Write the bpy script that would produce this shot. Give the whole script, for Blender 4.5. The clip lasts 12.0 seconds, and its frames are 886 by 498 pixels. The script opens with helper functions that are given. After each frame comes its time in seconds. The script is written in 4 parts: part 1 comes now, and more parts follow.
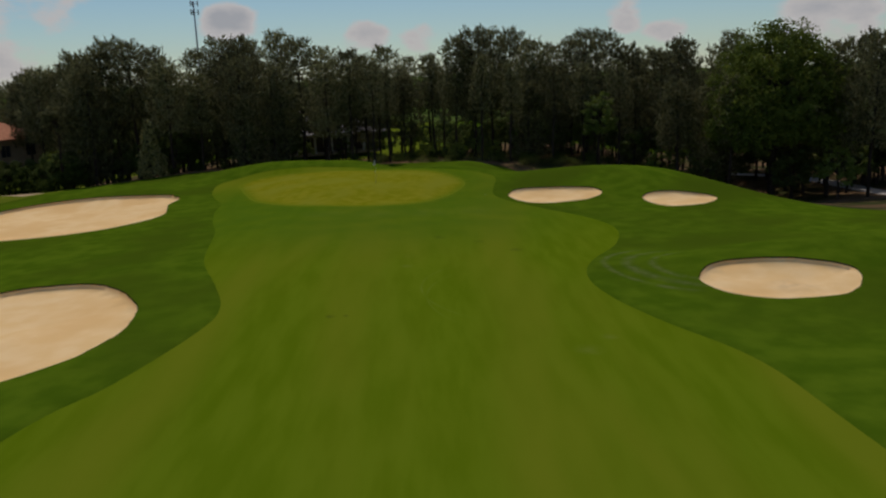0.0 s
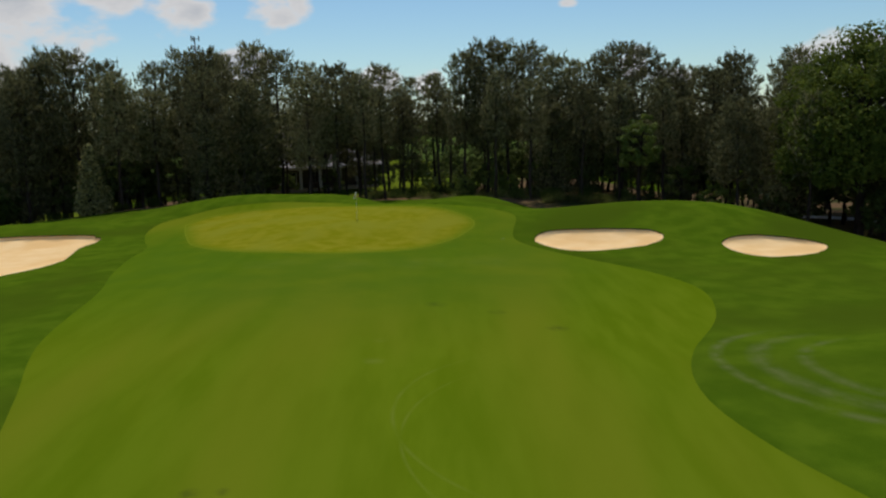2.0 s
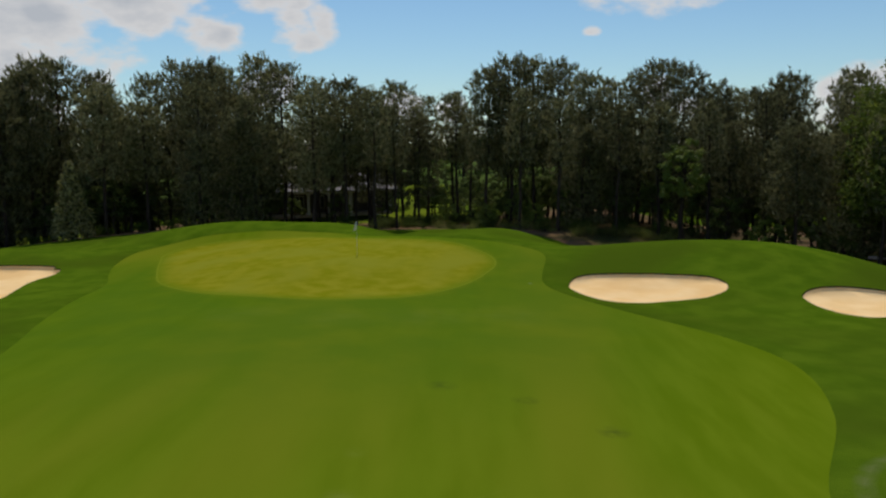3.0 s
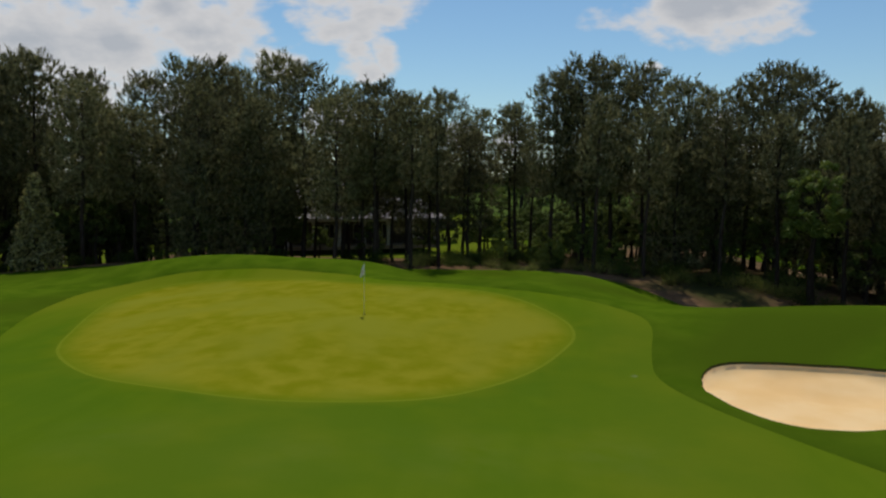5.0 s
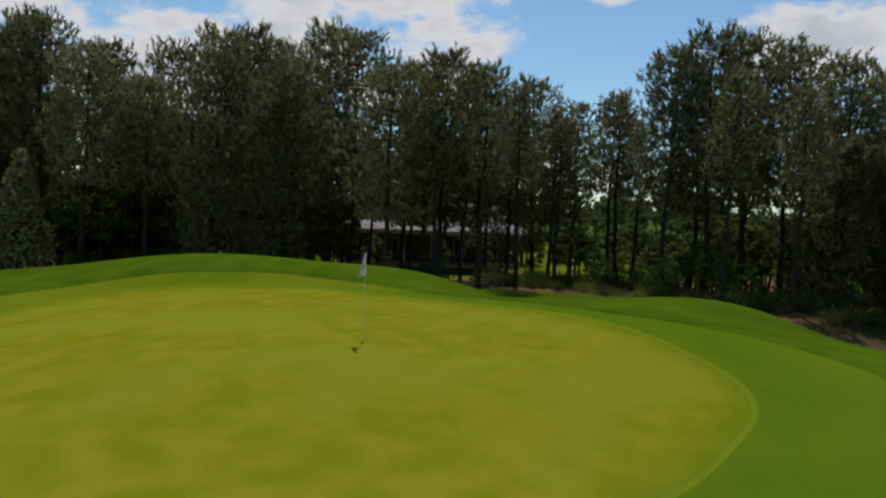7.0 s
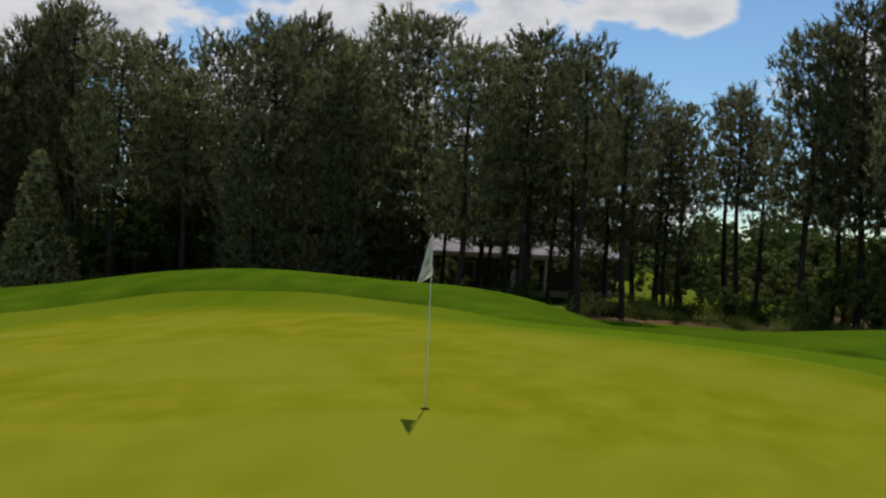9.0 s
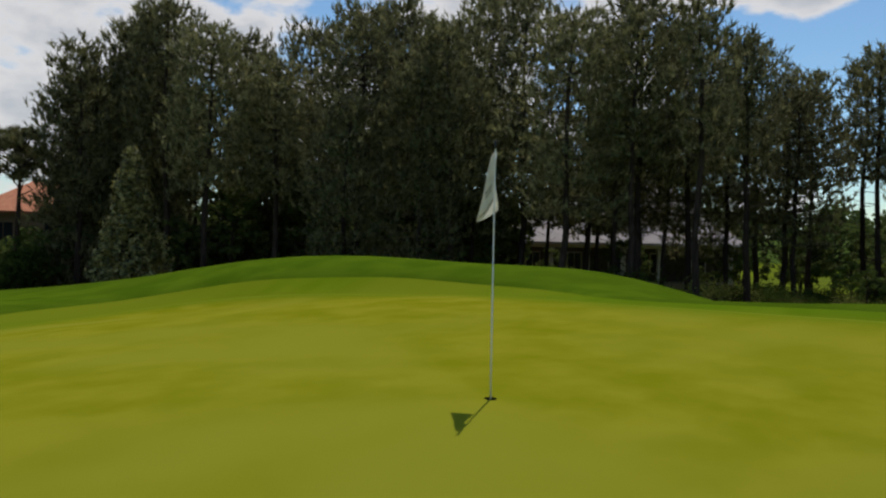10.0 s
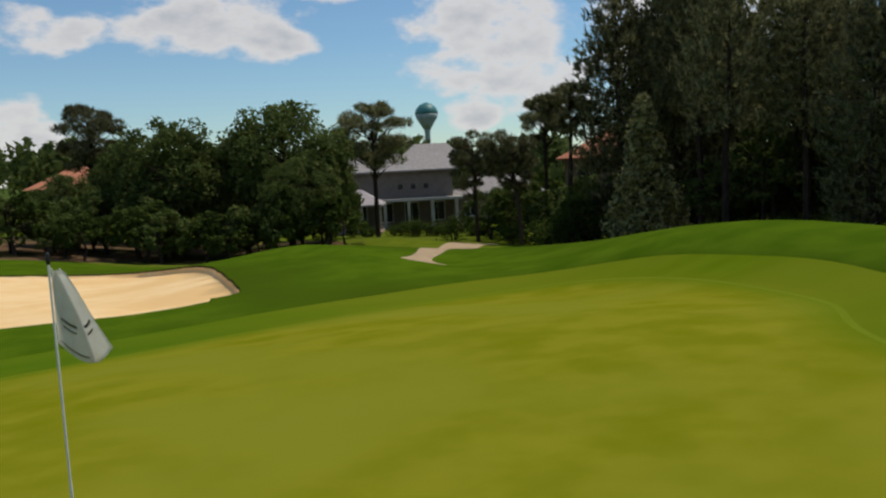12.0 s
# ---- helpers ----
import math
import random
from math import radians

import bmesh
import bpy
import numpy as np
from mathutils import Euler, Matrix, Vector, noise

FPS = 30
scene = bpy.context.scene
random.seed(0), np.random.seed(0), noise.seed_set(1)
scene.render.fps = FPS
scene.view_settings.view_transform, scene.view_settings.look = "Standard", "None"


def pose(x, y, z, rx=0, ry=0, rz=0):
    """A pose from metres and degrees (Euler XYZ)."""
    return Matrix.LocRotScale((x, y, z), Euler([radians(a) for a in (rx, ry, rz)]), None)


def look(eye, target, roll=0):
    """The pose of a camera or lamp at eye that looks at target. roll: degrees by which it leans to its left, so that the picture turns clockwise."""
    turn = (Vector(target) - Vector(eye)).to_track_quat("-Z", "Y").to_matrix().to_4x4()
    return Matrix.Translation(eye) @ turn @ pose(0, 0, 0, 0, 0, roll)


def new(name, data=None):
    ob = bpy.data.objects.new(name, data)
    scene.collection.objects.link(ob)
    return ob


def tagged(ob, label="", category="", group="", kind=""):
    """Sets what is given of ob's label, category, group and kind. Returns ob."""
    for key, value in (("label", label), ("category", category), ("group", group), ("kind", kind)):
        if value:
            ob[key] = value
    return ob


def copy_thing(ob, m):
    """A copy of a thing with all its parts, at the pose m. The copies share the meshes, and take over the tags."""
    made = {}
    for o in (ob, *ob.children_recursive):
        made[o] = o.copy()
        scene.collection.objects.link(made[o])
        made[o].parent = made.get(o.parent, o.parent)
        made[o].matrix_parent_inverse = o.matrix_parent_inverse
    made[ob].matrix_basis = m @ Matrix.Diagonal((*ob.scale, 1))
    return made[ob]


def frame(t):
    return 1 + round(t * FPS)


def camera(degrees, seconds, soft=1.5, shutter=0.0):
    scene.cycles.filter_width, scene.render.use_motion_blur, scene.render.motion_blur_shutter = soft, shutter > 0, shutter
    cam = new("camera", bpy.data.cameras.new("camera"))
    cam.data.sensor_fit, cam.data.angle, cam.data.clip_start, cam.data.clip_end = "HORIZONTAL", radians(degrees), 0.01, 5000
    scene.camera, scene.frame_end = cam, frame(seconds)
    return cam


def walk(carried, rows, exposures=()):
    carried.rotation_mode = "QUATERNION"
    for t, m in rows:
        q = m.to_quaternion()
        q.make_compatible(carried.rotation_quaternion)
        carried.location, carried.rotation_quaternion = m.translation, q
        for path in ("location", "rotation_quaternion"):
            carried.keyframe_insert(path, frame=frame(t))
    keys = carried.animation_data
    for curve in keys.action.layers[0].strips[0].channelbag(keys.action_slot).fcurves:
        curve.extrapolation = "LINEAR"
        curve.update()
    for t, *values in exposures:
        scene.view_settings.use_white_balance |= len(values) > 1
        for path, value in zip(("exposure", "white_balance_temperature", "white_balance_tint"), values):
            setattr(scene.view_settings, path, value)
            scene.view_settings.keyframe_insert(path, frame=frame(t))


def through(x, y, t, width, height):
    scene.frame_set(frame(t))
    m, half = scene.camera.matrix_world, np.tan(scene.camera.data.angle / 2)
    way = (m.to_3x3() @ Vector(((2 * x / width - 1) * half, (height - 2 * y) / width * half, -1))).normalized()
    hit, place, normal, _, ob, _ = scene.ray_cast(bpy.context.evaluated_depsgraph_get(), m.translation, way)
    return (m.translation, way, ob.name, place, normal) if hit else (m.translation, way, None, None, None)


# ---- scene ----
# ---------------------------------------------------------------- camera
cam = camera(57.0, 12.0, soft=2.3)
walk(cam, [
    (0.0, pose(5.817, -80.248, 10.306, 77.778, 1.960, -0.825)),
    (0.5, pose(5.914, -75.366, 9.183, 78.353, 2.318, -0.958)),
    (1.0, pose(6.083, -70.195, 8.194, 79.180, 2.140, -1.009)),
    (1.5, pose(6.285, -65.406, 7.661, 79.959, 2.008, -0.730)),
    (2.0, pose(6.482, -60.413, 7.339, 80.866, 1.575, -0.109)),
    (2.5, pose(6.738, -55.658, 7.073, 81.767, 1.022, 0.683)),
    (3.0, pose(6.763, -50.863, 6.964, 82.629, 0.577, 1.439)),
    (3.5, pose(6.680, -46.184, 6.851, 83.330, 0.215, 2.231)),
    (4.0, pose(6.575, -41.715, 6.657, 83.886, -0.098, 3.130)),
    (4.5, pose(6.486, -37.478, 6.345, 84.360, -0.381, 4.184)),
    (5.0, pose(6.453, -33.498, 5.883, 84.813, -0.655, 5.436)),
    (5.5, pose(6.453, -29.634, 5.288, 85.256, -0.985, 6.925)),
    (6.0, pose(6.333, -25.525, 4.711, 85.594, -1.480, 8.636)),
    (6.5, pose(6.176, -21.945, 4.083, 86.075, -1.939, 10.374)),
    (7.0, pose(5.690, -18.593, 3.376, 86.914, -2.593, 11.789)),
    (7.5, pose(4.984, -15.492, 2.869, 87.612, -2.974, 12.831)),
    (8.0, pose(4.218, -12.836, 2.560, 88.118, -3.040, 13.799)),
    (8.4, pose(3.653, -11.161, 2.392, 88.469, -2.954, 14.757)),
    (8.8, pose(3.207, -9.991, 2.241, 88.839, -2.819, 16.070)),
    (9.0, pose(3.040, -9.576, 2.158, 89.007, -2.718, 16.921)),
    (9.5, pose(2.669, -8.161, 1.866, 88.839, -1.901, 19.950)),
    (10.0, pose(2.521, -6.596, 1.437, 88.813, -1.058, 24.476)),
    (10.5, pose(2.806, -5.222, 1.206, 88.564, -0.520, 30.442)),
    (11.0, pose(3.378, -3.426, 1.430, 87.245, 0.400, 39.714)),
    (11.2, pose(3.619, -2.701, 1.654, 86.516, 1.390, 44.234)),
    (11.5, pose(3.992, -1.678, 2.005, 85.565, 1.567, 51.456)),
    (11.8, pose(4.544, -0.474, 2.401, 84.518, 2.666, 61.087)),
    (12.0, pose(4.983, 0.355, 2.604, 84.084, 2.951, 67.830)),
], exposures=[(0.0, -0.62, 6600, 14), (0.5, -0.42, 6560, 13), (1.5, -0.10, 6500, 11), (2.5, -0.08, 6500, 10), (5.0, -0.12, 6500, 10), (6.0, -0.08, 6500, 10), (7.0, 0.02, 6500, 10), (9.5, 0.10, 6500, 10), (12.0, 0.0, 6500, 10)])

# ---------------------------------------------------------------- sky and sun
SUN_DIR = Vector((-0.075, 0.455, 0.887)).normalized()
elevation = math.asin(SUN_DIR.z)
azimuth = math.atan2(SUN_DIR.x, SUN_DIR.y)


def make_world():
    world = bpy.data.worlds.new("sky")
    scene.world = world
    world.use_nodes = True
    nt = world.node_tree
    nt.nodes.clear()
    N, L = nt.nodes.new, nt.links.new
    out, bg = N("ShaderNodeOutputWorld"), N("ShaderNodeBackground")
    sky = N("ShaderNodeTexSky")
    sky.sky_type, sky.sun_disc = "NISHITA", False
    sky.sun_elevation, sky.sun_rotation = elevation, azimuth
    sky.air_density, sky.dust_density, sky.ozone_density = 1.0, 0.15, 2.0
    co = N("ShaderNodeTexCoord")

    def vec(op, a, b=None):
        n = N("ShaderNodeVectorMath")
        n.operation = op
        for i, v in enumerate((a, b)):
            if v is None:
                continue
            if isinstance(v, (tuple, Vector)):
                n.inputs[i].default_value = v
            else:
                L(v, n.inputs[i])
        return n

    def num(op, a, b=None, c=None, clamp=False):
        n = N("ShaderNodeMath")
        n.operation, n.use_clamp = op, clamp
        for i, v in enumerate((a, b, c)):
            if v is None:
                continue
            if isinstance(v, (int, float)):
                n.inputs[i].default_value = v
            else:
                L(v, n.inputs[i])
        return n.outputs[0]

    direction = co.outputs["Generated"]
    # cumulus: banks of cloud by direction (azimuth left of +y, elevation, width, height), ragged by noise
    noise1 = N("ShaderNodeTexNoise")
    noise1.inputs["Scale"].default_value, noise1.inputs["Detail"].default_value = 17.0, 8.0
    noise1.inputs["Roughness"].default_value = 0.54
    L(vec("MULTIPLY", direction, (1.0, 1.0, 1.9)).outputs[0], noise1.inputs["Vector"])
    noise2 = N("ShaderNodeTexNoise")
    noise2.inputs["Scale"].default_value, noise2.inputs["Detail"].default_value = 7.0, 4.0
    L(vec("MULTIPLY", direction, (1.0, 1.0, 2.2)).outputs[0], noise2.inputs["Vector"])
    sep = N("ShaderNodeSeparateXYZ")
    L(direction, sep.inputs[0])
    az = num("MULTIPLY", num("ARCTAN2", num("MULTIPLY", sep.outputs[0], -1.0), sep.outputs[1]), 57.2958)
    el = num("MULTIPLY", num("ARCSINE", sep.outputs[2]), 57.2958)
    total = None
    for a, e, w, h in CLOUD_BANKS:
        u = num("DIVIDE", num("SUBTRACT", az, a), w)
        v = num("DIVIDE", num("SUBTRACT", el, e), h)
        g = num("SUBTRACT", 1.0, num("ADD", num("MULTIPLY", u, u), num("MULTIPLY", v, v)))
        g = num("MAXIMUM", g, -1.0)
        total = g if total is None else num("MAXIMUM", total, g)
    ragged = num("ADD", num("MULTIPLY", total, 0.70), num("MULTIPLY", num("SUBTRACT", noise1.outputs[0], 0.52), 2.3))
    ragged = num("ADD", ragged, num("MULTIPLY", num("SUBTRACT", noise2.outputs[0], 0.5), 1.5))
    mask = N("ShaderNodeMapRange")
    mask.interpolation_type = "SMOOTHSTEP"
    mask.inputs["From Min"].default_value, mask.inputs["From Max"].default_value = -0.08, 0.50
    L(ragged, mask.inputs["Value"])
    thick = N("ShaderNodeMapRange")
    thick.inputs["From Min"].default_value, thick.inputs["From Max"].default_value = 0.38, 1.05
    L(ragged, thick.inputs["Value"])
    shade = N("ShaderNodeMix")
    shade.data_type = "RGBA"
    shade.inputs[6].default_value = CLOUD_LIT
    shade.inputs[7].default_value = CLOUD_GREY
    L(thick.outputs[0], shade.inputs[0])
    mix = N("ShaderNodeMix")
    mix.data_type = "RGBA"
    L(num("MULTIPLY", mask.outputs[0], 0.93), mix.inputs[0])
    tint = N("ShaderNodeMix")
    tint.data_type, tint.blend_type = "RGBA", "MULTIPLY"
    tint.inputs[0].default_value = 1.0
    tint.inputs[7].default_value = SKY_TINT
    L(sky.outputs[0], tint.inputs[6])
    L(tint.outputs[2], mix.inputs[6])
    L(shade.outputs[2], mix.inputs[7])
    L(mix.outputs[2], bg.inputs["Color"])
    bg.inputs["Strength"].default_value = SKY_STRENGTH
    L(bg.outputs[0], out.inputs[0])


SKY_STRENGTH = 0.084
SKY_TINT = (0.88, 1.07, 1.16, 1.0)
CLOUD_LIT = (8.2, 8.0, 7.9, 1.0)
CLOUD_GREY = (5.6, 5.8, 6.2, 1.0)
CLOUD_BANKS = [
    (30, 7, 9, 7.5), (22.5, 9.8, 6, 3.4), (16.8, 7.4, 2.6, 2.0), (11.4, 7.6, 2.2, 1.8), (11.6, 11.2, 5.2, 3.0), (9.6, 8.4, 1.3, 1.6),
    (-12.5, 11.2, 8.5, 2.6), (13.3, 3.9, 2.0, 1.4), (4.2, 2.5, 1.7, 1.2), (0.8, 2.4, 1.5, 1.0), (-13, 3.4, 1.6, 1.2), (-16, 2.3, 1.7, 1.0), (-26, 2.6, 3.5, 2.2),
    (-8.7, 7.4, 0.8, 0.4), (44, 12.5, 12, 5.0), (22, 16.5, 12, 3.0), (3.7, 16.2, 5.5, 1.7), (51, 7.5, 6, 7), (93.5, 9.6, 4.5, 1.8),
    (83, 10.2, 6.5, 2.4), (79, 8.6, 3.2, 1.5), (64, 9.0, 6.5, 4.2), (61, 4.9, 4.5, 2.8), (65, 3.4, 2.5, 1.3), (95.5, 2.4, 4.0, 3.2), (75, 12.4, 5, 1.2),
    (44, 13.5, 9, 4.5), (23, 14.6, 9.5, 4.0), (13.5, 14.6, 7, 3.2), (1.5, 15.4, 4.0, 1.6), (50, 11, 9, 6),
    (-40, 12, 10, 4), (-80, 20, 20, 8), (140, 22, 25, 9), (-140, 25, 25, 10), (180, 40, 30, 12), (10, 45, 25, 9), (-50, 50, 25, 9),
]
make_world()

sun_data = bpy.data.lights.new("sun", "SUN")
sun_data.energy, sun_data.angle, sun_data.color = 2.75, radians(0.55), (1.0, 0.93, 0.80)
sun = new("sun", sun_data)
sun.matrix_world = look(SUN_DIR * 60, (0, 0, 0))
# ---------------------------------------------------------------- terrain
# Mounds: centre x, y, half-widths, turn (degrees), height
MOUNDS = [
    (-11.96, 17.70, 7.78, 3.02, 4, 1.939),  # ridge behind the green
    (10.26, 15.93, 4.02, 6.31, -10, 2.291),  # knoll beyond the saddle
    (22.62, 0.35, 9.41, 5.32, -8, 2.144),  # mound behind the two small bunkers
    (32.76, -33.09, 10.10, 3.20, 10, 1.553),  # mound behind the near bunker
    (-55.74, 18.84, 10.06, 5.48, 15, 1.606),  # meadow swell by the houses
    (-4.34, -28.10, 10.49, 18.96, 0, 1.016),  # raised side of the fairway between the large bunkers
    (-2.15, -2.18, 3.67, 3.48, 0, 0.283),  # swell in the green
    (32.31, 20.86, 15.30, 7.09, 0, -3.810),  # hollow before the wood
    (-38.50, 10.80, 8.50, 3.60, 6, 1.300),  # knoll in the meadow by the path
    (-2.58, 17.63, 3.14, 3.02, 0, 0.731),  # shoulder of the ridge towards the saddle
    (-31.00, 4.60, 7.50, 2.60, 4, 0.420),  # low bank behind the long bunker
    (-26.50, 12.80, 6.00, 2.60, 20, -0.550),  # hollow where the path begins
    (-29.00, 8.80, 5.50, 1.60, 8, 0.650),  # mound beside the path
]


def smooth(a, b, v):
    s = np.clip((v - a) / (b - a), 0, 1)
    return s * s * (3 - 2 * s)


def height(x, y):
    """The lie of the land, without the bunkers."""
    x, y = np.asarray(x, float), np.asarray(y, float)
    z = -1.3446 - 1.9942 * smooth(24, 60, y) - 3.1133 * smooth(-22, -55, x) * smooth(-14, 16, y) - 3.3935 * smooth(26, 48, x) * smooth(-30, 10, y)
    r = np.hypot((x + 1.5) / 13.986, (y - 2.5) / 12.280)
    plateau = 1 - smooth(0.45, 1.3673, r)
    z = z + plateau * (0.7891 + 0.06762 * y + 0.02495 * x - 0.00369 * (x + 4) ** 2 + 0.00027 * y * y)
    for cx, cy, sx, sy, turn, h in MOUNDS:
        c, s = math.cos(math.radians(turn)), math.sin(math.radians(turn))
        u, v = (x - cx) * c + (y - cy) * s, (y - cy) * c - (x - cx) * s
        z = z + h * np.exp(-0.5 * ((u / sx) ** 2 + (v / sy) ** 2))
    return z

# ---------------------------------------------------------------- materials
def material(name, base, second=None, scale=1.0, rough=0.8, bump=0.3, bump_scale=30.0, third=None, third_scale=0.1,
             metallic=0.0, spread=0.0, through=0.0, detail=6.0, stretch=(1, 1, 1), distance=0.02, specular=0.3):
    """Two-scale noise colour between base and second, broad patches of third, fine relief."""
    m = bpy.data.materials.new(name)
    m.use_nodes = True
    nt = m.node_tree
    N, L = nt.nodes.new, nt.links.new
    bsdf = nt.nodes["Principled BSDF"]
    out = nt.nodes["Material Output"]
    bsdf.inputs["Roughness"].default_value = rough
    bsdf.inputs["Metallic"].default_value = metallic
    bsdf.inputs["Specular IOR Level"].default_value = specular
    co = N("ShaderNodeTexCoord")
    mp = N("ShaderNodeMapping")
    mp.inputs["Scale"].default_value = stretch
    L(co.outputs["Object"], mp.inputs[0])

    def noise_at(s, d=detail):
        n = N("ShaderNodeTexNoise")
        n.inputs["Scale"].default_value, n.inputs["Detail"].default_value = s, d
        L(mp.outputs[0], n.inputs["Vector"])
        return n

    def blend(fac, a, b):
        n = N("ShaderNodeMix")
        n.data_type = "RGBA"
        L(fac, n.inputs[0])
        for i, v in ((6, a), (7, b)):
            if isinstance(v, tuple):
                n.inputs[i].default_value = (*v, 1.0)
            else:
                L(v, n.inputs[i])
        return n.outputs[2]

    def ramp(value, lo, hi):
        n = N("ShaderNodeMapRange")
        n.interpolation_type = "SMOOTHSTEP"
        n.inputs["From Min"].default_value, n.inputs["From Max"].default_value = lo, hi
        L(value, n.inputs["Value"])
        return n.outputs[0]

    colour = base
    if second:
        colour = blend(ramp(noise_at(scale).outputs[0], 0.3, 0.7), colour, second)
    if third:
        colour = blend(ramp(noise_at(third_scale, 4.0).outputs[0], 0.42, 0.66), colour, third)
    if spread:
        info = N("ShaderNodeObjectInfo")
        hsv = N("ShaderNodeHueSaturation")
        mr = N("ShaderNodeMapRange")
        mr.inputs["To Min"].default_value, mr.inputs["To Max"].default_value = 1 - spread, 1 + spread
        L(info.outputs["Random"], mr.inputs["Value"])
        L(mr.outputs[0], hsv.inputs["Value"])
        if isinstance(colour, tuple):
            hsv.inputs["Color"].default_value = (*colour, 1)
        else:
            L(colour, hsv.inputs["Color"])
        colour = hsv.outputs[0]
    if isinstance(colour, tuple):
        bsdf.inputs["Base Color"].default_value = (*colour, 1)
    else:
        L(colour, bsdf.inputs["Base Color"])
    if bump:
        b = N("ShaderNodeBump")
        b.inputs["Strength"].default_value, b.inputs["Distance"].default_value = bump, distance
        L(noise_at(bump_scale, 3.0).outputs[0], b.inputs["Height"])
        L(b.outputs[0], bsdf.inputs["Normal"])
    if through:
        tr = N("ShaderNodeBsdfTranslucent")
        if isinstance(colour, tuple):
            tr.inputs["Color"].default_value = (*colour, 1)
        else:
            L(colour, tr.inputs["Color"])
        mix = N("ShaderNodeMixShader")
        mix.inputs[0].default_value = through
        L(bsdf.outputs[0], mix.inputs[1])
        L(tr.outputs[0], mix.inputs[2])
        L(mix.outputs[0], out.inputs[0])
    return m


ROUGH = material("rough_grass", (0.060, 0.113, 0.005), (0.092, 0.150, 0.008), 0.7, 0.85, 0.7, 26, (0.060, 0.098, 0.006), 0.09, distance=0.05, specular=0.0)
FAIRWAY = material("fairway_grass", (0.098, 0.153, 0.004), (0.121, 0.177, 0.007), 0.9, 0.8, 0.5, 60, (0.148, 0.180, 0.010), 0.10, stretch=(1.3, 0.22, 1), specular=0.0)
COLLAR = material("collar_grass", (0.138, 0.194, 0.012), (0.150, 0.206, 0.014), 0.9, 0.8, 0.5, 60, specular=0.0)
GREEN = material("green_grass", (0.176, 0.187, 0.006), (0.236, 0.229, 0.015), 1.2, 0.75, 0.4, 90, (0.218, 0.224, 0.018), 0.26, stretch=(0.9, 0.8, 1), detail=10.0, distance=0.008, specular=0.0)
SAND = material("sand", (0.87, 0.58, 0.27), (0.92, 0.65, 0.34), 0.8, 0.95, 0.4, 18, (0.84, 0.54, 0.24), 0.25, specular=0.0)
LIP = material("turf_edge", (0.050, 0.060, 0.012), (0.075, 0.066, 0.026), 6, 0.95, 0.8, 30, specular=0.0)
STRAW = material("pine_straw", (0.125, 0.078, 0.042), (0.19, 0.118, 0.068), 1.2, 0.95, 0.9, 25, (0.05, 0.055, 0.02), 0.15, distance=0.05, specular=0.0)
LAWN = material("lawn_grass", (0.100, 0.138, 0.010), (0.134, 0.165, 0.014), 0.9, 0.85, 0.5, 20, (0.105, 0.135, 0.016), 0.08, distance=0.05, specular=0.0)
FIELD = material("far_ground", (0.05, 0.085, 0.015), (0.08, 0.11, 0.03), 0.05, 0.9, 0.2, 2, specular=0.0)
PATH = material("path_gravel", (0.42, 0.30, 0.18), (0.50, 0.37, 0.24), 3, 0.95, 0.6, 30, specular=0.0)
ASPHALT = material("cart_path", (0.38, 0.34, 0.31), (0.46, 0.42, 0.38), 4, 0.9, 0.4, 60)
BARK = material("pine_bark", (0.030, 0.022, 0.017), (0.062, 0.046, 0.036), 7, 0.95, 1.0, 14, stretch=(1, 1, 0.25), spread=0.25, distance=0.05, specular=0.05)
# needle noise widened: lit tufts and shaded crown depths are in the colour
NEEDLE = material("pine_needles_lit_and_shaded", (0.044, 0.048, 0.018), (0.290, 0.280, 0.132), 2.4, 0.7, 0, spread=0.30, through=0.42, specular=0.15)
LEAF = material("oak_leaves", (0.076, 0.104, 0.026), (0.128, 0.160, 0.044), 1.0, 0.75, 0, spread=0.2, through=0.42, specular=0.05)
LIGHT_LEAF = material("light_leaves", (0.085, 0.120, 0.018), (0.190, 0.230, 0.036), 0.6, 0.7, 0, spread=0.2, through=0.42, specular=0.1)
YOUNG_LEAF = material("young_leaves", (0.13, 0.18, 0.030), (0.20, 0.25, 0.045), 1.0, 0.6, 0, spread=0.2, through=0.5)
# pale gold noise paints the highlights of sunlit glossy leaves over near-black
GLOSS_LEAF = material("magnolia_leaves_with_glints", (0.030, 0.036, 0.010), (0.46, 0.41, 0.15), 3.2, 0.4, 0, spread=0.1, through=0.35, specular=0.3)
SHRUB = material("shrub_leaves", (0.040, 0.062, 0.012), (0.085, 0.115, 0.022), 1.5, 0.85, 0, spread=0.3, through=0.35, specular=0.05)
PALE_SHRUB = material("pale_undergrowth", (0.13, 0.16, 0.035), (0.22, 0.22, 0.06), 1.5, 0.85, 0, spread=0.3, through=0.4, specular=0.05)
WHITE = material("white_paint", (0.76, 0.76, 0.73), (0.70, 0.70, 0.67), 3, 0.5, 0.1, 40)
CLOTH = material("flag_cloth", (0.86, 0.85, 0.80), (0.80, 0.78, 0.72), 12, 0.85, 0.3, 300, through=0.45)
PRINT = material("flag_print", (0.32, 0.29, 0.22), (0.36, 0.32, 0.25), 20, 0.85, 0.2, 300, through=0.2)
DARK = material("dark_cap", (0.02, 0.02, 0.02), (0.03, 0.03, 0.03), 5, 0.5, 0)
TRIM = material("weathered_trim", (0.40, 0.37, 0.33), (0.47, 0.44, 0.40), 3, 0.7, 0.1, 40)
METAL_ROOF = material("pale_metal_roof", (0.43, 0.37, 0.36), (0.51, 0.44, 0.43), 1.5, 0.55, 0.1, 12)
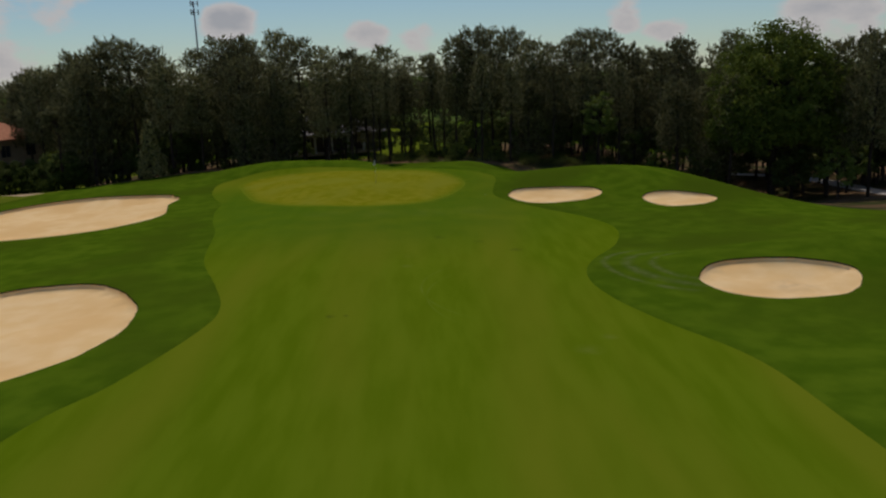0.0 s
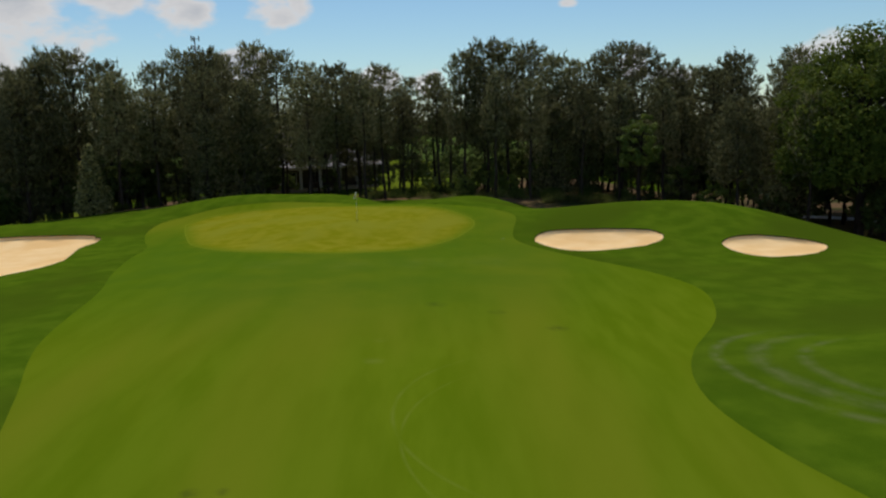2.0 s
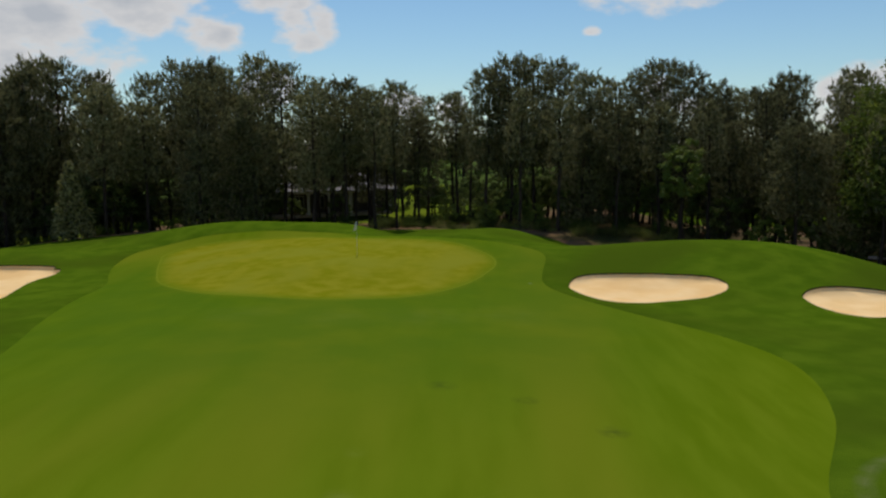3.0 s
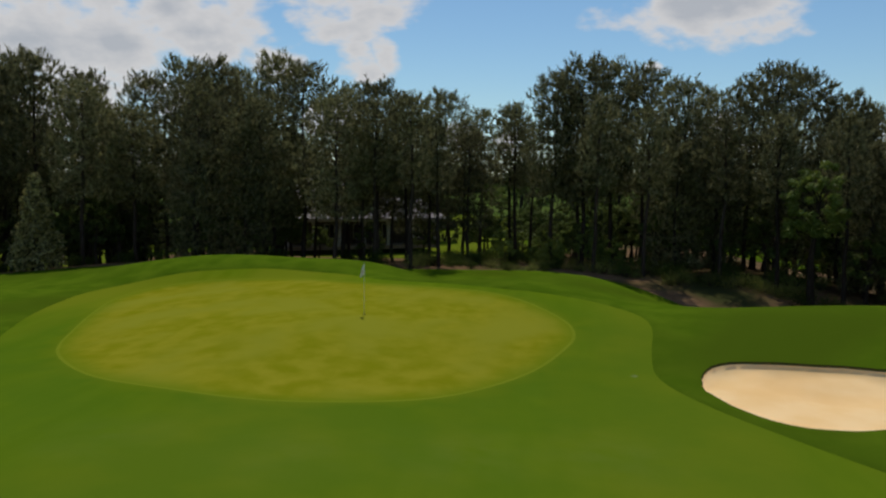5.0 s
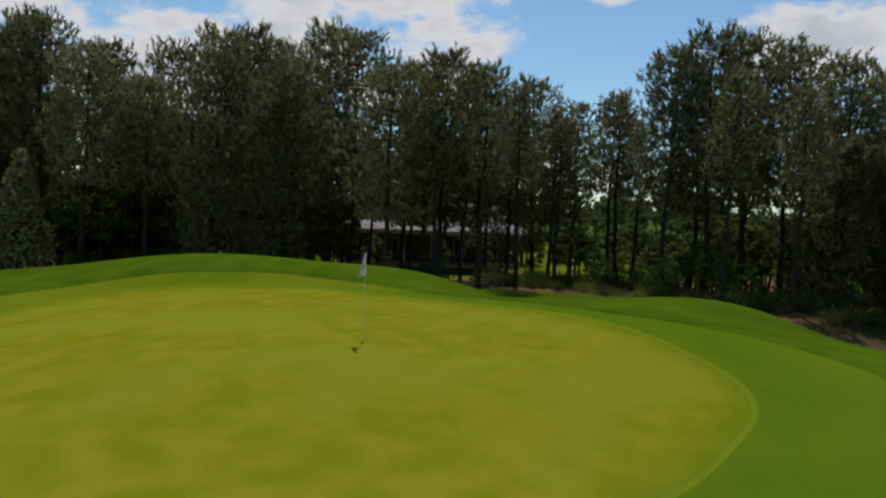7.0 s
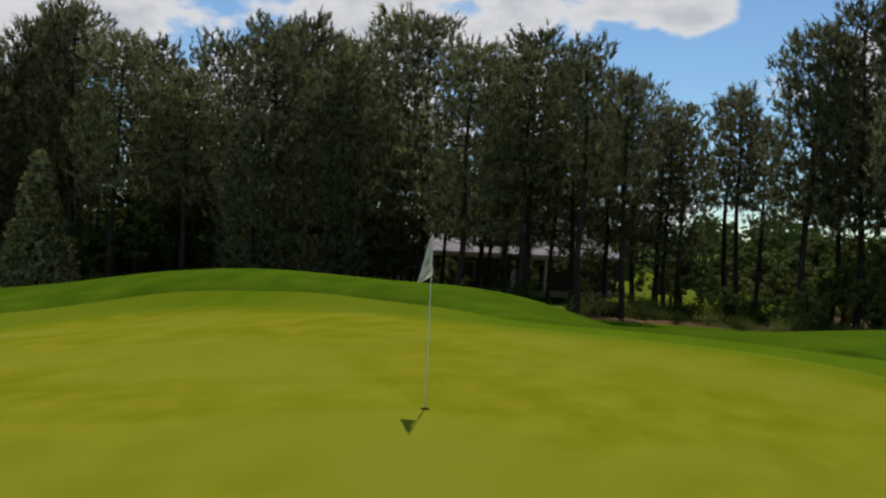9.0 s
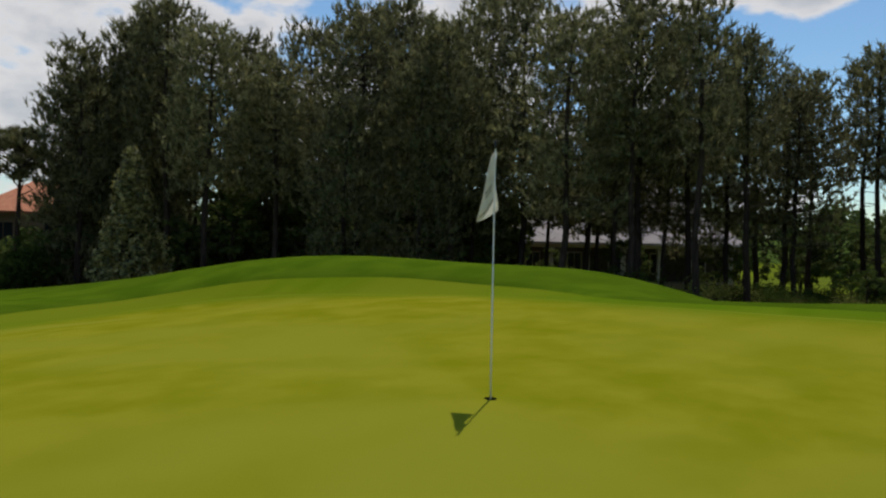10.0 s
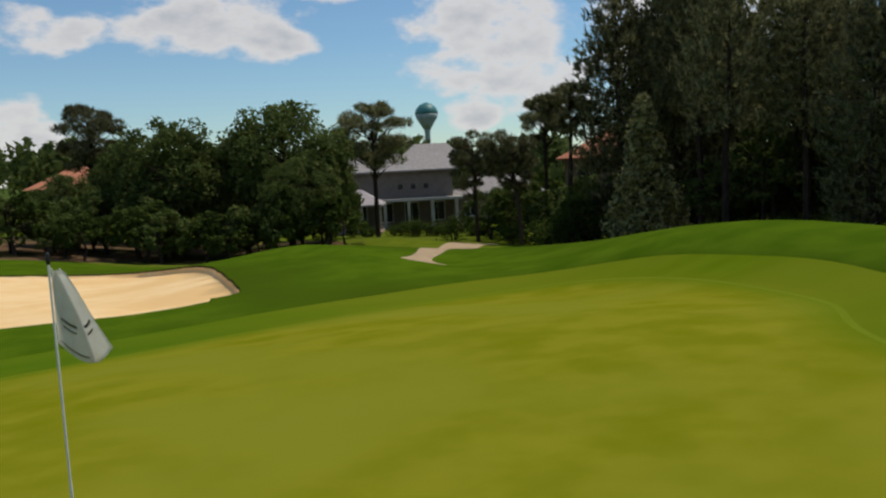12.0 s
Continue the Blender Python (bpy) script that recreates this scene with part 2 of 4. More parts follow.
SHINGLE = material("grey_shingle", (0.30, 0.265, 0.245), (0.38, 0.345, 0.32), 3, 0.85, 0.5, 10)
CLAY = material("clay_tile", (0.42, 0.15, 0.075), (0.52, 0.21, 0.11), 2.5, 0.8, 0.4, 8)
STUCCO = material("tan_stucco", (0.27, 0.20, 0.13), (0.32, 0.24, 0.16), 2, 0.9, 0.3, 40)
SIDING = material("grey_siding", (0.19, 0.155, 0.13), (0.23, 0.19, 0.16), 2, 0.8, 0.2, 30)
# grey siding darkened: the porch's shade is put into the wall colour
SHADED_SIDING = material("porch_shade_siding", (0.075, 0.062, 0.052), (0.105, 0.088, 0.074), 2, 0.85, 0.2, 30, specular=0.1)
GLASS = material("window_glass", (0.02, 0.024, 0.028), (0.03, 0.034, 0.04), 1, 0.15, 0, specular=0.3)
TEAL = material("teal_steel", (0.06, 0.20, 0.19), (0.09, 0.24, 0.22), 0.4, 0.45, 0.05, 3)
GREY_STEEL = material("grey_steel", (0.26, 0.30, 0.29), (0.33, 0.36, 0.35), 0.5, 0.5, 0.05, 3)
STEEL = material("galvanised_steel", (0.35, 0.35, 0.36), (0.42, 0.42, 0.43), 2, 0.5, 0, metallic=0.6)


def stain(mat, colour, amount, shapes, ragged=2.0):
    """Adds worn marks to a turf: rings (x, y, radius, width, reach in x) or spots (x, y, radius)."""
    nt = mat.node_tree
    N, L = nt.nodes.new, nt.links.new
    socket = nt.nodes["Principled BSDF"].inputs["Base Color"]
    before = socket.links[0].from_socket
    co, sep = N("ShaderNodeTexCoord"), N("ShaderNodeSeparateXYZ")
    L(co.outputs["Object"], sep.inputs[0])
    nz = N("ShaderNodeTexNoise")
    nz.inputs["Scale"].default_value, nz.inputs["Detail"].default_value = ragged, 4.0
    L(co.outputs["Object"], nz.inputs["Vector"])

    def num(op, a, b=None, clamp=False):
        n = N("ShaderNodeMath")
        n.operation, n.use_clamp = op, clamp
        for i, v in enumerate((a, b)):
            if v is None:
                continue
            if isinstance(v, (int, float)):
                n.inputs[i].default_value = v
            else:
                L(v, n.inputs[i])
        return n.outputs[0]

    total = None
    for s in shapes:
        dx, dy = num("SUBTRACT", sep.outputs[0], s[0]), num("SUBTRACT", sep.outputs[1], s[1])
        r = num("SQRT", num("ADD", num("MULTIPLY", dx, dx), num("MULTIPLY", dy, dy)))
        if len(s) == 5:
            off = num("DIVIDE", num("ABSOLUTE", num("SUBTRACT", r, s[2])), s[3])
            g = num("SUBTRACT", 1.0, off, True)
            g = num("MULTIPLY", g, num("MULTIPLY", num("SUBTRACT", s[4], dx), 0.6, True))
        else:
            g = num("SUBTRACT", 1.0, num("DIVIDE", r, s[2]), True)
        total = g if total is None else num("MAXIMUM", total, g)
    mr = N("ShaderNodeMapRange")
    mr.inputs["From Min"].default_value, mr.inputs["From Max"].default_value = 0.3, 0.62
    L(nz.outputs[0], mr.inputs["Value"])
    fac = num("MULTIPLY", num("MULTIPLY", total, mr.outputs[0]), amount, True)
    mix = N("ShaderNodeMix")
    mix.data_type = "RGBA"
    mix.inputs[7].default_value = (*colour, 1)
    L(fac, mix.inputs[0])
    L(before, mix.inputs[6])
    L(mix.outputs[2], socket)


def graded(mat, colour, own_last):
    """Where the mowing height changes the turf's colour passes softly into the next one."""
    nt = mat.node_tree
    socket = nt.nodes["Principled BSDF"].inputs["Base Color"]
    before = socket.links[0].from_socket
    at = nt.nodes.new("ShaderNodeAttribute")
    at.attribute_name = "mown"
    mix = nt.nodes.new("ShaderNodeMix")
    mix.data_type = "RGBA"
    mix.inputs[6 if own_last else 7].default_value = (*colour, 1)
    nt.links.new(at.outputs["Fac"], mix.inputs[0])
    nt.links.new(before, mix.inputs[7 if own_last else 6])
    nt.links.new(mix.outputs[2], socket)


# tracks worn by mowers and carts, and old divots
stain(ROUGH, (0.135, 0.155, 0.055), 0.62, [(20.6, -35.0, 5.2, 0.30, -1.0), (20.9, -35.2, 4.2, 0.50, -0.6), (21.2, -35.6, 3.2, 0.34, -0.4)], 1.6)
stain(FAIRWAY, (0.05, 0.07, 0.012), 0.8, [(10.84, -29.1, 0.55), (8.6, -26.6, 0.5), (0.7, -43.5, 0.3), (1.4, -43.4, 0.22), (6.0, -25.5, 0.6)], 3.0)
stain(FAIRWAY, (0.18, 0.21, 0.04), 0.40, [(12.0, -48.0, 0.8), (13.2, -46.4, 0.5), (5.0, -14.5, 3.0), (9.0, -13.5, 2.6), (1.0, -15.5, 2.5), (-3.5, -15.0, 2.4), (4.0, -34.0, 0.5), (4.0, -31.5, 0.4)], 1.2)

stain(FAIRWAY, (0.40, 0.40, 0.32), 0.8, [(10.4, -5.9, 0.15)], 9.0)
stain(SAND, (0.62, 0.42, 0.24), 0.6, [(24.2, -39.6, 1.5)], 2.0)
stain(FAIRWAY, (0.19, 0.23, 0.04), 0.28, [(11.4, -38.6, 6.5, 0.09, -3.4), (12.0, -40.2, 6.8, 0.07, -4.6)], 0.8)


def apron(mat, colour, x, y, full, none, amount):
    """The turf round the green is fed and watered, and greener than the rest of the fairway."""
    nt = mat.node_tree
    N, L = nt.nodes.new, nt.links.new
    socket = nt.nodes["Principled BSDF"].inputs["Base Color"]
    before = socket.links[0].from_socket
    co, far, fall, nz, mul, mix = (N("ShaderNodeTexCoord"), N("ShaderNodeVectorMath"), N("ShaderNodeMapRange"), N("ShaderNodeTexNoise"),
                                   N("ShaderNodeMath"), N("ShaderNodeMix"))
    flat = N("ShaderNodeVectorMath")
    flat.operation, far.operation, mul.operation = "MULTIPLY", "DISTANCE", "MULTIPLY"
    flat.inputs[1].default_value = (1, 1, 0)
    L(co.outputs["Object"], flat.inputs[0])
    L(flat.outputs[0], far.inputs[0])
    far.inputs[1].default_value = (x, y, 0)
    fall.interpolation_type = "SMOOTHSTEP"
    for key, value in (("From Min", full), ("From Max", none), ("To Min", amount), ("To Max", 0.0)):
        fall.inputs[key].default_value = value
    L(far.outputs["Value"], fall.inputs["Value"])
    nz.inputs["Scale"].default_value, nz.inputs["Detail"].default_value = 0.35, 5.0
    L(co.outputs["Object"], nz.inputs["Vector"])
    wide = N("ShaderNodeMapRange")
    wide.inputs["From Min"].default_value, wide.inputs["From Max"].default_value = 0.3, 0.6
    wide.inputs["To Min"].default_value = 0.55
    L(nz.outputs[0], wide.inputs["Value"])
    L(fall.outputs[0], mul.inputs[0])
    L(wide.outputs[0], mul.inputs[1])
    mix.data_type = "RGBA"
    mix.inputs[7].default_value = (*colour, 1)
    L(mul.outputs[0], mix.inputs[0])
    L(before, mix.inputs[6])
    L(mix.outputs[2], socket)


apron(FAIRWAY, (0.068, 0.134, 0.008), -2.0, -9.0, 11.0, 26.0, 0.72)
graded(GREEN, (0.112, 0.166, 0.007), True)
graded(FAIRWAY, (0.222, 0.207, 0.010), False)
graded(COLLAR, (0.222, 0.207, 0.010), False)

# ---------------------------------------------------------------- outlines in plan (control points of smooth closed curves)
FAIRWAY_LINE = [(-14, -112), (-11.5, -70), (-8.7, -55.4), (-6.7, -50.8), (-5.0, -45.0), (-4.9, -41.7), (-6.2, -37.6), (-8.5, -31.3), (-10.2, -22.2),
                (-12.0, -16.0), (-13.4, -10.0), (-14.4, -4.0), (-16.0, 0.1), (-17.3, 4.0), (-18.2, 9.0), (-17.6, 12.0), (-14.4, 14.2), (-10.7, 14.8),
                (-8.2, 14.8), (-5.3, 13.8), (-3.0, 12.8), (-0.8, 10.6), (1.6, 9.2), (5.3, 6.3), (7.6, 5.2), (9.8, 4.0), (11.4, 1.8), (11.8, -0.5), (11.3, -3.8),
                (11.2, -6.2), (12.3, -8.9), (14.6, -12.3), (17.6, -16.8), (18.9, -21.5), (17.8, -27.0), (15.0, -33.0), (14.0, -37.0), (14.5, -40.4),
                (16.2, -44.6), (18.3, -49.2), (19.0, -55.0), (19.6, -70), (19, -112)]
GREEN_LINE = [(8.6, -1.4), (8.0, -3.5), (6.6, -6.3), (4.4, -9.0), (2.3, -10.2), (-0.8, -10.8), (-4.2, -10.0), (-7.5, -8.4), (-10.8, -4.6), (-12.8, 0.2),
              (-14.4, 5.0), (-15.5, 9.0), (-15.0, 11.6), (-12.8, 12.8), (-9.5, 12.9), (-5.6, 11.6), (-2.7, 9.3), (1.3, 7.6), (5.5, 4.7), (8.0, 1.0)]
BUNKERS = [
    # outline, lip height, label
    ([(-18.9, -35.4), (-16.0, -34.7), (-13.5, -35.3), (-11.3, -37.4), (-9.3, -40.7), (-8.7, -43.9), (-9.0, -46.1), (-10.0, -48.3), (-12.5, -50.6),
      (-18.0, -52.5), (-23.5, -49.0), (-24.0, -41.0)], 0.17, "broad pale sand bunker with a dark turf lip beside the fairway"),
    ([(-19.8, -2.4), (-19.8, 0.6), (-20.4, 2.8), (-20.9, 2.9), (-21.4, 3.9), (-24.0, 4.0), (-27.0, 4.0), (-31.0, 3.9), (-36.5, 3.0), (-39.5, 0.0), (-40.5, -8.0), (-38.5, -14.5),
      (-34.0, -17.8), (-28.0, -18.0), (-22.4, -16.3), (-19.4, -13.2), (-18.2, -9.0)], 0.18, "long cream sand bunker with a notched edge beside the green"),
    ([(12.4, -7.0), (13.5, -4.8), (17.0, -5.3), (20.2, -6.3), (20.8, -7.8), (19.5, -9.3), (17.2, -10.1), (14.6, -10.5), (13.1, -9.2)],
     0.13, "small oval sand bunker with a dark lip at the edge of the green"),
    ([(24.0, -9.4), (25.4, -8.1), (28.0, -8.1), (30.3, -9.0), (30.1, -10.7), (28.2, -12.6), (25.6, -13.2), (24.1, -11.6)],
     0.13, "small pale sand bunker below a grassy mound"),
    ([(19.7, -38.2), (21.0, -36.2), (23.3, -35.9), (26.0, -36.5), (28.1, -37.6), (28.0, -39.2), (26.3, -41.0), (23.2, -41.5), (21.2, -40.9), (20.0, -39.7)],
     0.16, "oval pinkish sand bunker with a raked centre in the rough"),
]
STRAW_LINE = [(-46, 30), (-34, 25.5), (-20, 28), (-8, 29), (0, 31.5), (8, 33.5), (14, 29.5), (19.5, 24.0), (26.5, 17.5), (32, 9.5), (38, 2), (46, -8), (75, -6), (80, 60),
              (52, 80), (17, 80), (10, 62), (-10, 53), (-22, 57), (-32, 70), (-52, 64), (-50, 48)]
PATH_LINE = [(-28.0, 11.6), (-30.4, 13.2), (-38.0, 16.6), (-47.4, 21.4), (-54.0, 25.6), (-60.0, 30.0), (-59.0, 31.2), (-52.0, 27.4), (-45.0, 23.4), (-37.0, 18.6),
             (-30.0, 14.5), (-27.6, 12.9), (-24.6, 12.0), (-22.8, 11.6), (-25.2, 11.4)]
CART_LINE = [(46.0, 37.5), (52.0, 32.5), (56.0, 27.0), (57.6, 20.0), (57.6, 10.0), (60.0, -4.0), (62.0, -4.0), (59.8, 10.0), (59.8, 20.5), (57.8, 28.2), (53.2, 34.2), (47.0, 39.3)]
MEADOW_LINE = [(-36, 9.5), (-37, 14.5), (-39, 19.5), (-44, 26), (-56, 34), (-75, 38), (-75, 19), (-52.5, 16), (-51, 10), (-44, 7.5)]
CUP_RADIUS = 0.056


def curve(points, step=0.5):
    """A closed smooth curve through the control points."""
    p = np.array(points, float)
    out = []
    for i in range(len(p)):
        a, b, c, d = p[i - 1], p[i], p[(i + 1) % len(p)], p[(i + 2) % len(p)]
        n = max(2, int(np.linalg.norm(c - b) / step))
        for s in np.arange(n) / n:
            out.append(0.5 * (2 * b + (c - a) * s + (2 * a - 5 * b + 4 * c - d) * s * s + (3 * b - a - 3 * c + d) * s ** 3))
    return np.array(out)


def inside(poly, x, y):
    hit = np.zeros(len(x), bool)
    x0, y0 = poly[:, 0], poly[:, 1]
    x1, y1 = np.roll(x0, -1), np.roll(y0, -1)
    for a, b, c, d in zip(x0, y0, x1, y1):
        if b == d:
            continue
        hit ^= ((b > y) != (d > y)) & (x < (c - a) * (y - b) / (d - b) + a)
    return hit


def shrink(poly, by):
    t = np.roll(poly, -1, 0) - np.roll(poly, 1, 0)
    t /= np.linalg.norm(t, axis=1)[:, None]
    n = np.stack([t[:, 1], -t[:, 0]], 1)
    if inside(poly, *(poly[:1] + n[:1] * 0.02).T)[0]:
        return poly + n * by, -n
    return poly - n * by, n


def nearest(poly, x, y):
    best = np.full(len(x), 1e9)
    which = np.zeros(len(x), int)
    for i, (a, b) in enumerate(poly):
        d = np.hypot(x - a, y - b)
        m = d < best
        best[m], which[m] = d[m], i
    return best, which


def mesh_object(name, verts, faces, mat, smooth_shaded=True, parent=None, label=""):
    me = bpy.data.meshes.new(name)
    me.from_pydata(verts, [], faces)
    me.materials.append(mat)
    if smooth_shaded:
        me.polygons.foreach_set("use_smooth", [True] * len(me.polygons))
    ob = new(name, me)
    if parent:
        ob.parent = parent
    return tagged(ob, label) if label else ob


def part(name, bm, mat, parent, label=""):
    me = bpy.data.meshes.new(name)
    bm.to_mesh(me)
    bm.free()
    me.materials.append(mat)
    ob = new(name, me)
    ob.parent = parent
    return tagged(ob, label) if label else ob


def build_ground():
    from mathutils.geometry import delaunay_2d_cdt
    rng = np.random.default_rng(3)
    lines = {"fairway": curve(FAIRWAY_LINE, 0.7), "green": curve(GREEN_LINE, 0.5), "straw": curve(STRAW_LINE, 1.2), "path": curve(PATH_LINE, 0.6), "cart": curve(CART_LINE, 0.8), "meadow": curve(MEADOW_LINE, 0.8)}
    lines["ring"], _ = shrink(lines["green"], -0.13)
    lines["verge"], _ = shrink(lines["fairway"], -0.16)
    rims, brinks, floors, normals = [], [], [], []
    for outline, lip, label in BUNKERS:
        rim = curve(outline, 0.4)
        a = np.arange(len(rim))
        rim = rim + 0.02 * np.stack([np.sin(a * 2.1) + np.sin(a * 0.7), np.cos(a * 1.7) + np.sin(a * 0.9 + 1)], 1)
        floor, n = shrink(rim, 0.10)
        brink, _ = shrink(rim, 0.035)
        rims.append(rim), brinks.append(brink), floors.append(floor), normals.append(n)
    a = np.linspace(0, 2 * np.pi, 18, endpoint=False)
    cup = np.stack([np.cos(a), np.sin(a)], 1) * CUP_RADIUS
    loops = list(lines.values()) + rims + brinks + floors + [cup]
    pts, edges = [], []
    for loop in loops:
        k = len(pts)
        pts += [tuple(p) for p in loop]
        edges += [(k + i, k + (i + 1) % len(loop)) for i in range(len(loop))]
    fixed = np.array(pts)

    def grid(x0, x1, y0, y1, step, hole=None):
        gx, gy = np.meshgrid(np.arange(x0, x1, step), np.arange(y0, y1, step))
        g = np.stack([gx.ravel(), gy.ravel()], 1) + rng.uniform(-0.18, 0.18, (gx.size, 2)) * step
        if hole:
            g = g[~((g[:, 0] > hole[0]) & (g[:, 0] < hole[1]) & (g[:, 1] > hole[2]) & (g[:, 1] < hole[3]))]
        return g

    grids = [grid(-48, 44, -58, 32, 0.8), grid(-130, 100, -120, 110, 3.0, (-48, 44, -58, 32)), grid(-420, 420, -300, 420, 25, (-131, 101, -121, 111))]
    free = np.concatenate(grids)
    cell = {}
    for p in fixed:
        cell.setdefault((int(p[0] // 1), int(p[1] // 1)), []).append(p)
    keep = []
    for p in free:
        i, j = int(p[0] // 1), int(p[1] // 1)
        near = [q for di in (-1, 0, 1) for dj in (-1, 0, 1) for q in cell.get((i + di, j + dj), ())]
        keep.append(all((p[0] - q[0]) ** 2 + (p[1] - q[1]) ** 2 > 0.09 for q in near))
    free = free[np.array(keep)]
    rings = [(r * np.cos(t), r * np.sin(t)) for r in (700, 1400, 3200) for t in np.linspace(0, 2 * np.pi, 24, endpoint=False)]
    pts += [tuple(p) for p in free] + rings
    verts, _, faces, *_ = delaunay_2d_cdt([Vector(p) for p in pts], edges, [], 0, 1e-5)
    v = np.array([tuple(p) for p in verts])
    f = np.array([tuple(q) for q in faces])
    z = height(v[:, 0], v[:, 1])
    # the rough stands a little higher than the mown turf
    off, _ = nearest(lines["fairway"], v[:, 0], v[:, 1])
    off = np.where(inside(lines["fairway"], v[:, 0], v[:, 1]), 0.0, off)
    z = z + 0.07 * smooth(0.02, 0.14, off) * (1 - smooth(0.5, 3.0, off))
    mid = v[f].mean(1)
    zone = np.full(len(f), "ground", dtype=object)
    r = np.hypot(mid[:, 0] + 10, mid[:, 1])
    lawn = (mid[:, 0] < -50 + 2.5 * np.sin(0.21 * mid[:, 1])) | ((mid[:, 1] > 50) & (mid[:, 0] > -20) & (mid[:, 0] < 7))
    zone[lawn & (r < 160)] = "lawn"
    zone[inside(lines["meadow"], mid[:, 0], mid[:, 1])] = "lawn"
    zone[r >= 160] = "field"
    # brown straw colour here stands in for the shade under the meadow thicket
    zone[(mid[:, 0] < -52.5) & (mid[:, 0] > -75) & (mid[:, 1] < 17) & (mid[:, 1] > -28)] = "straw"
    for key in ("straw", "path", "cart", "fairway", "ring", "green"):
        zone[inside(lines[key], mid[:, 0], mid[:, 1])] = key
    for i, (rim, brink, floor, n) in enumerate(zip(rims, brinks, floors, normals)):
        lip = BUNKERS[i][1] * 1.7
        box = (np.abs(v - rim.mean(0)) < 30).all(1)
        idx = np.where(box)[0]
        idx = idx[inside(rim, v[idx, 0], v[idx, 1])]
        d, w = nearest(floor, v[idx, 0], v[idx, 1])
        drop = lip * (0.10 + 0.90 * smooth(-0.3, 0.7, n[w, 1]))
        isin = inside(floor, v[idx, 0], v[idx, 1]) | (d < 0.03)
        bowl = 0.12 * smooth(0, 3.0, d)
        turf = inside(brink, v[idx, 0], v[idx, 1]) | (nearest(brink, v[idx, 0], v[idx, 1])[0] < 0.01)
        z[idx] = np.where(isin, z[idx] - drop - bowl, np.where(turf, z[idx] - np.minimum(0.08, 0.5 * drop), z[idx]))
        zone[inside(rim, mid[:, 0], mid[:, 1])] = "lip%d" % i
        zone[inside(brink, mid[:, 0], mid[:, 1])] = "sand%d" % i
    zone[np.hypot(mid[:, 0], mid[:, 1]) < CUP_RADIUS] = "hole"
    v3 = np.c_[v, z]

    def piece(name, key, mat, label, category):
        ff = f[zone == key]
        used, back = np.unique(ff, return_inverse=True)
        ob = mesh_object(name, v3[used].tolist(), back.reshape(-1, 3).tolist(), mat)
        if key in ("fairway", "ring", "green"):
            far, _ = nearest(lines["green"], v[used, 0], v[used, 1])
            within = inside(lines["green"], v[used, 0], v[used, 1])
            mown = ob.data.attributes.new("mown", "FLOAT", "POINT")
            mown.data.foreach_set("value", smooth(-0.5, 1.1, np.where(within, far, -far)).astype(np.float32))
        return tagged(ob, label, category, kind="structure")

    piece("ground", "ground", ROUGH, "dark green mown rough grass over rolling mounds", "grass")
    piece("fairway", "fairway", FAIRWAY, "bright green striped fairway turf leading to the green", "fairway")
    piece("putting_green", "green", GREEN, "close-mown yellow-green putting surface", "putting green")
    piece("green_collar", "ring", COLLAR, "narrow pale ring of longer turf round the green", "turf")
    piece("cart_path", "cart", ASPHALT, "pale grey cart path winding under the trees", "path")
    piece("pine_straw_and_thicket_shade", "straw", STRAW, "reddish brown pine straw under the trees, also painted as shade below the meadow thicket", "ground")
    piece("lawn", "lawn", LAWN, "sunlit yellow-green lawn behind the trees", "lawn")
    piece("field", "field", FIELD, "distant dull green land", "ground")
    piece("path", "path", PATH, "pinkish gravel path curving over the grass", "path")
    for i, (_, _, label) in enumerate(BUNKERS):
        sand = piece("sand_bunker", "sand%d" % i, SAND, label, "bunker")
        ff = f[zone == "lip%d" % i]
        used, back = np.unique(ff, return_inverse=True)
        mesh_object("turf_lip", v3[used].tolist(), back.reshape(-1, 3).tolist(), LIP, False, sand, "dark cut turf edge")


build_ground()

# ---------------------------------------------------------------- trees
def unit(a):
    return a / np.maximum(np.linalg.norm(a, axis=-1, keepdims=True), 1e-9)


def tube(path, radii, sides):
    """A tapered tube along a bent line: vertices and faces."""
    path = np.asarray(path, float)
    along = unit(np.gradient(path, axis=0))
    ref = np.array([0.31, 0.95, 0.05])
    u = unit(np.cross(along, ref))
    w = np.cross(along, u)
    ang = np.linspace(0, 2 * np.pi, sides, endpoint=False)
    ring = u[:, None] * np.cos(ang)[None, :, None] + w[:, None] * np.sin(ang)[None, :, None]
    verts = (path[:, None] + ring * np.asarray(radii)[:, None, None]).reshape(-1, 3)
    faces = []
    for i in range(len(path) - 1):
        for j in range(sides):
            k = (j + 1) % sides
            faces.append((i * sides + j, i * sides + k, (i + 1) * sides + k, (i + 1) * sides + j))
    return verts, faces


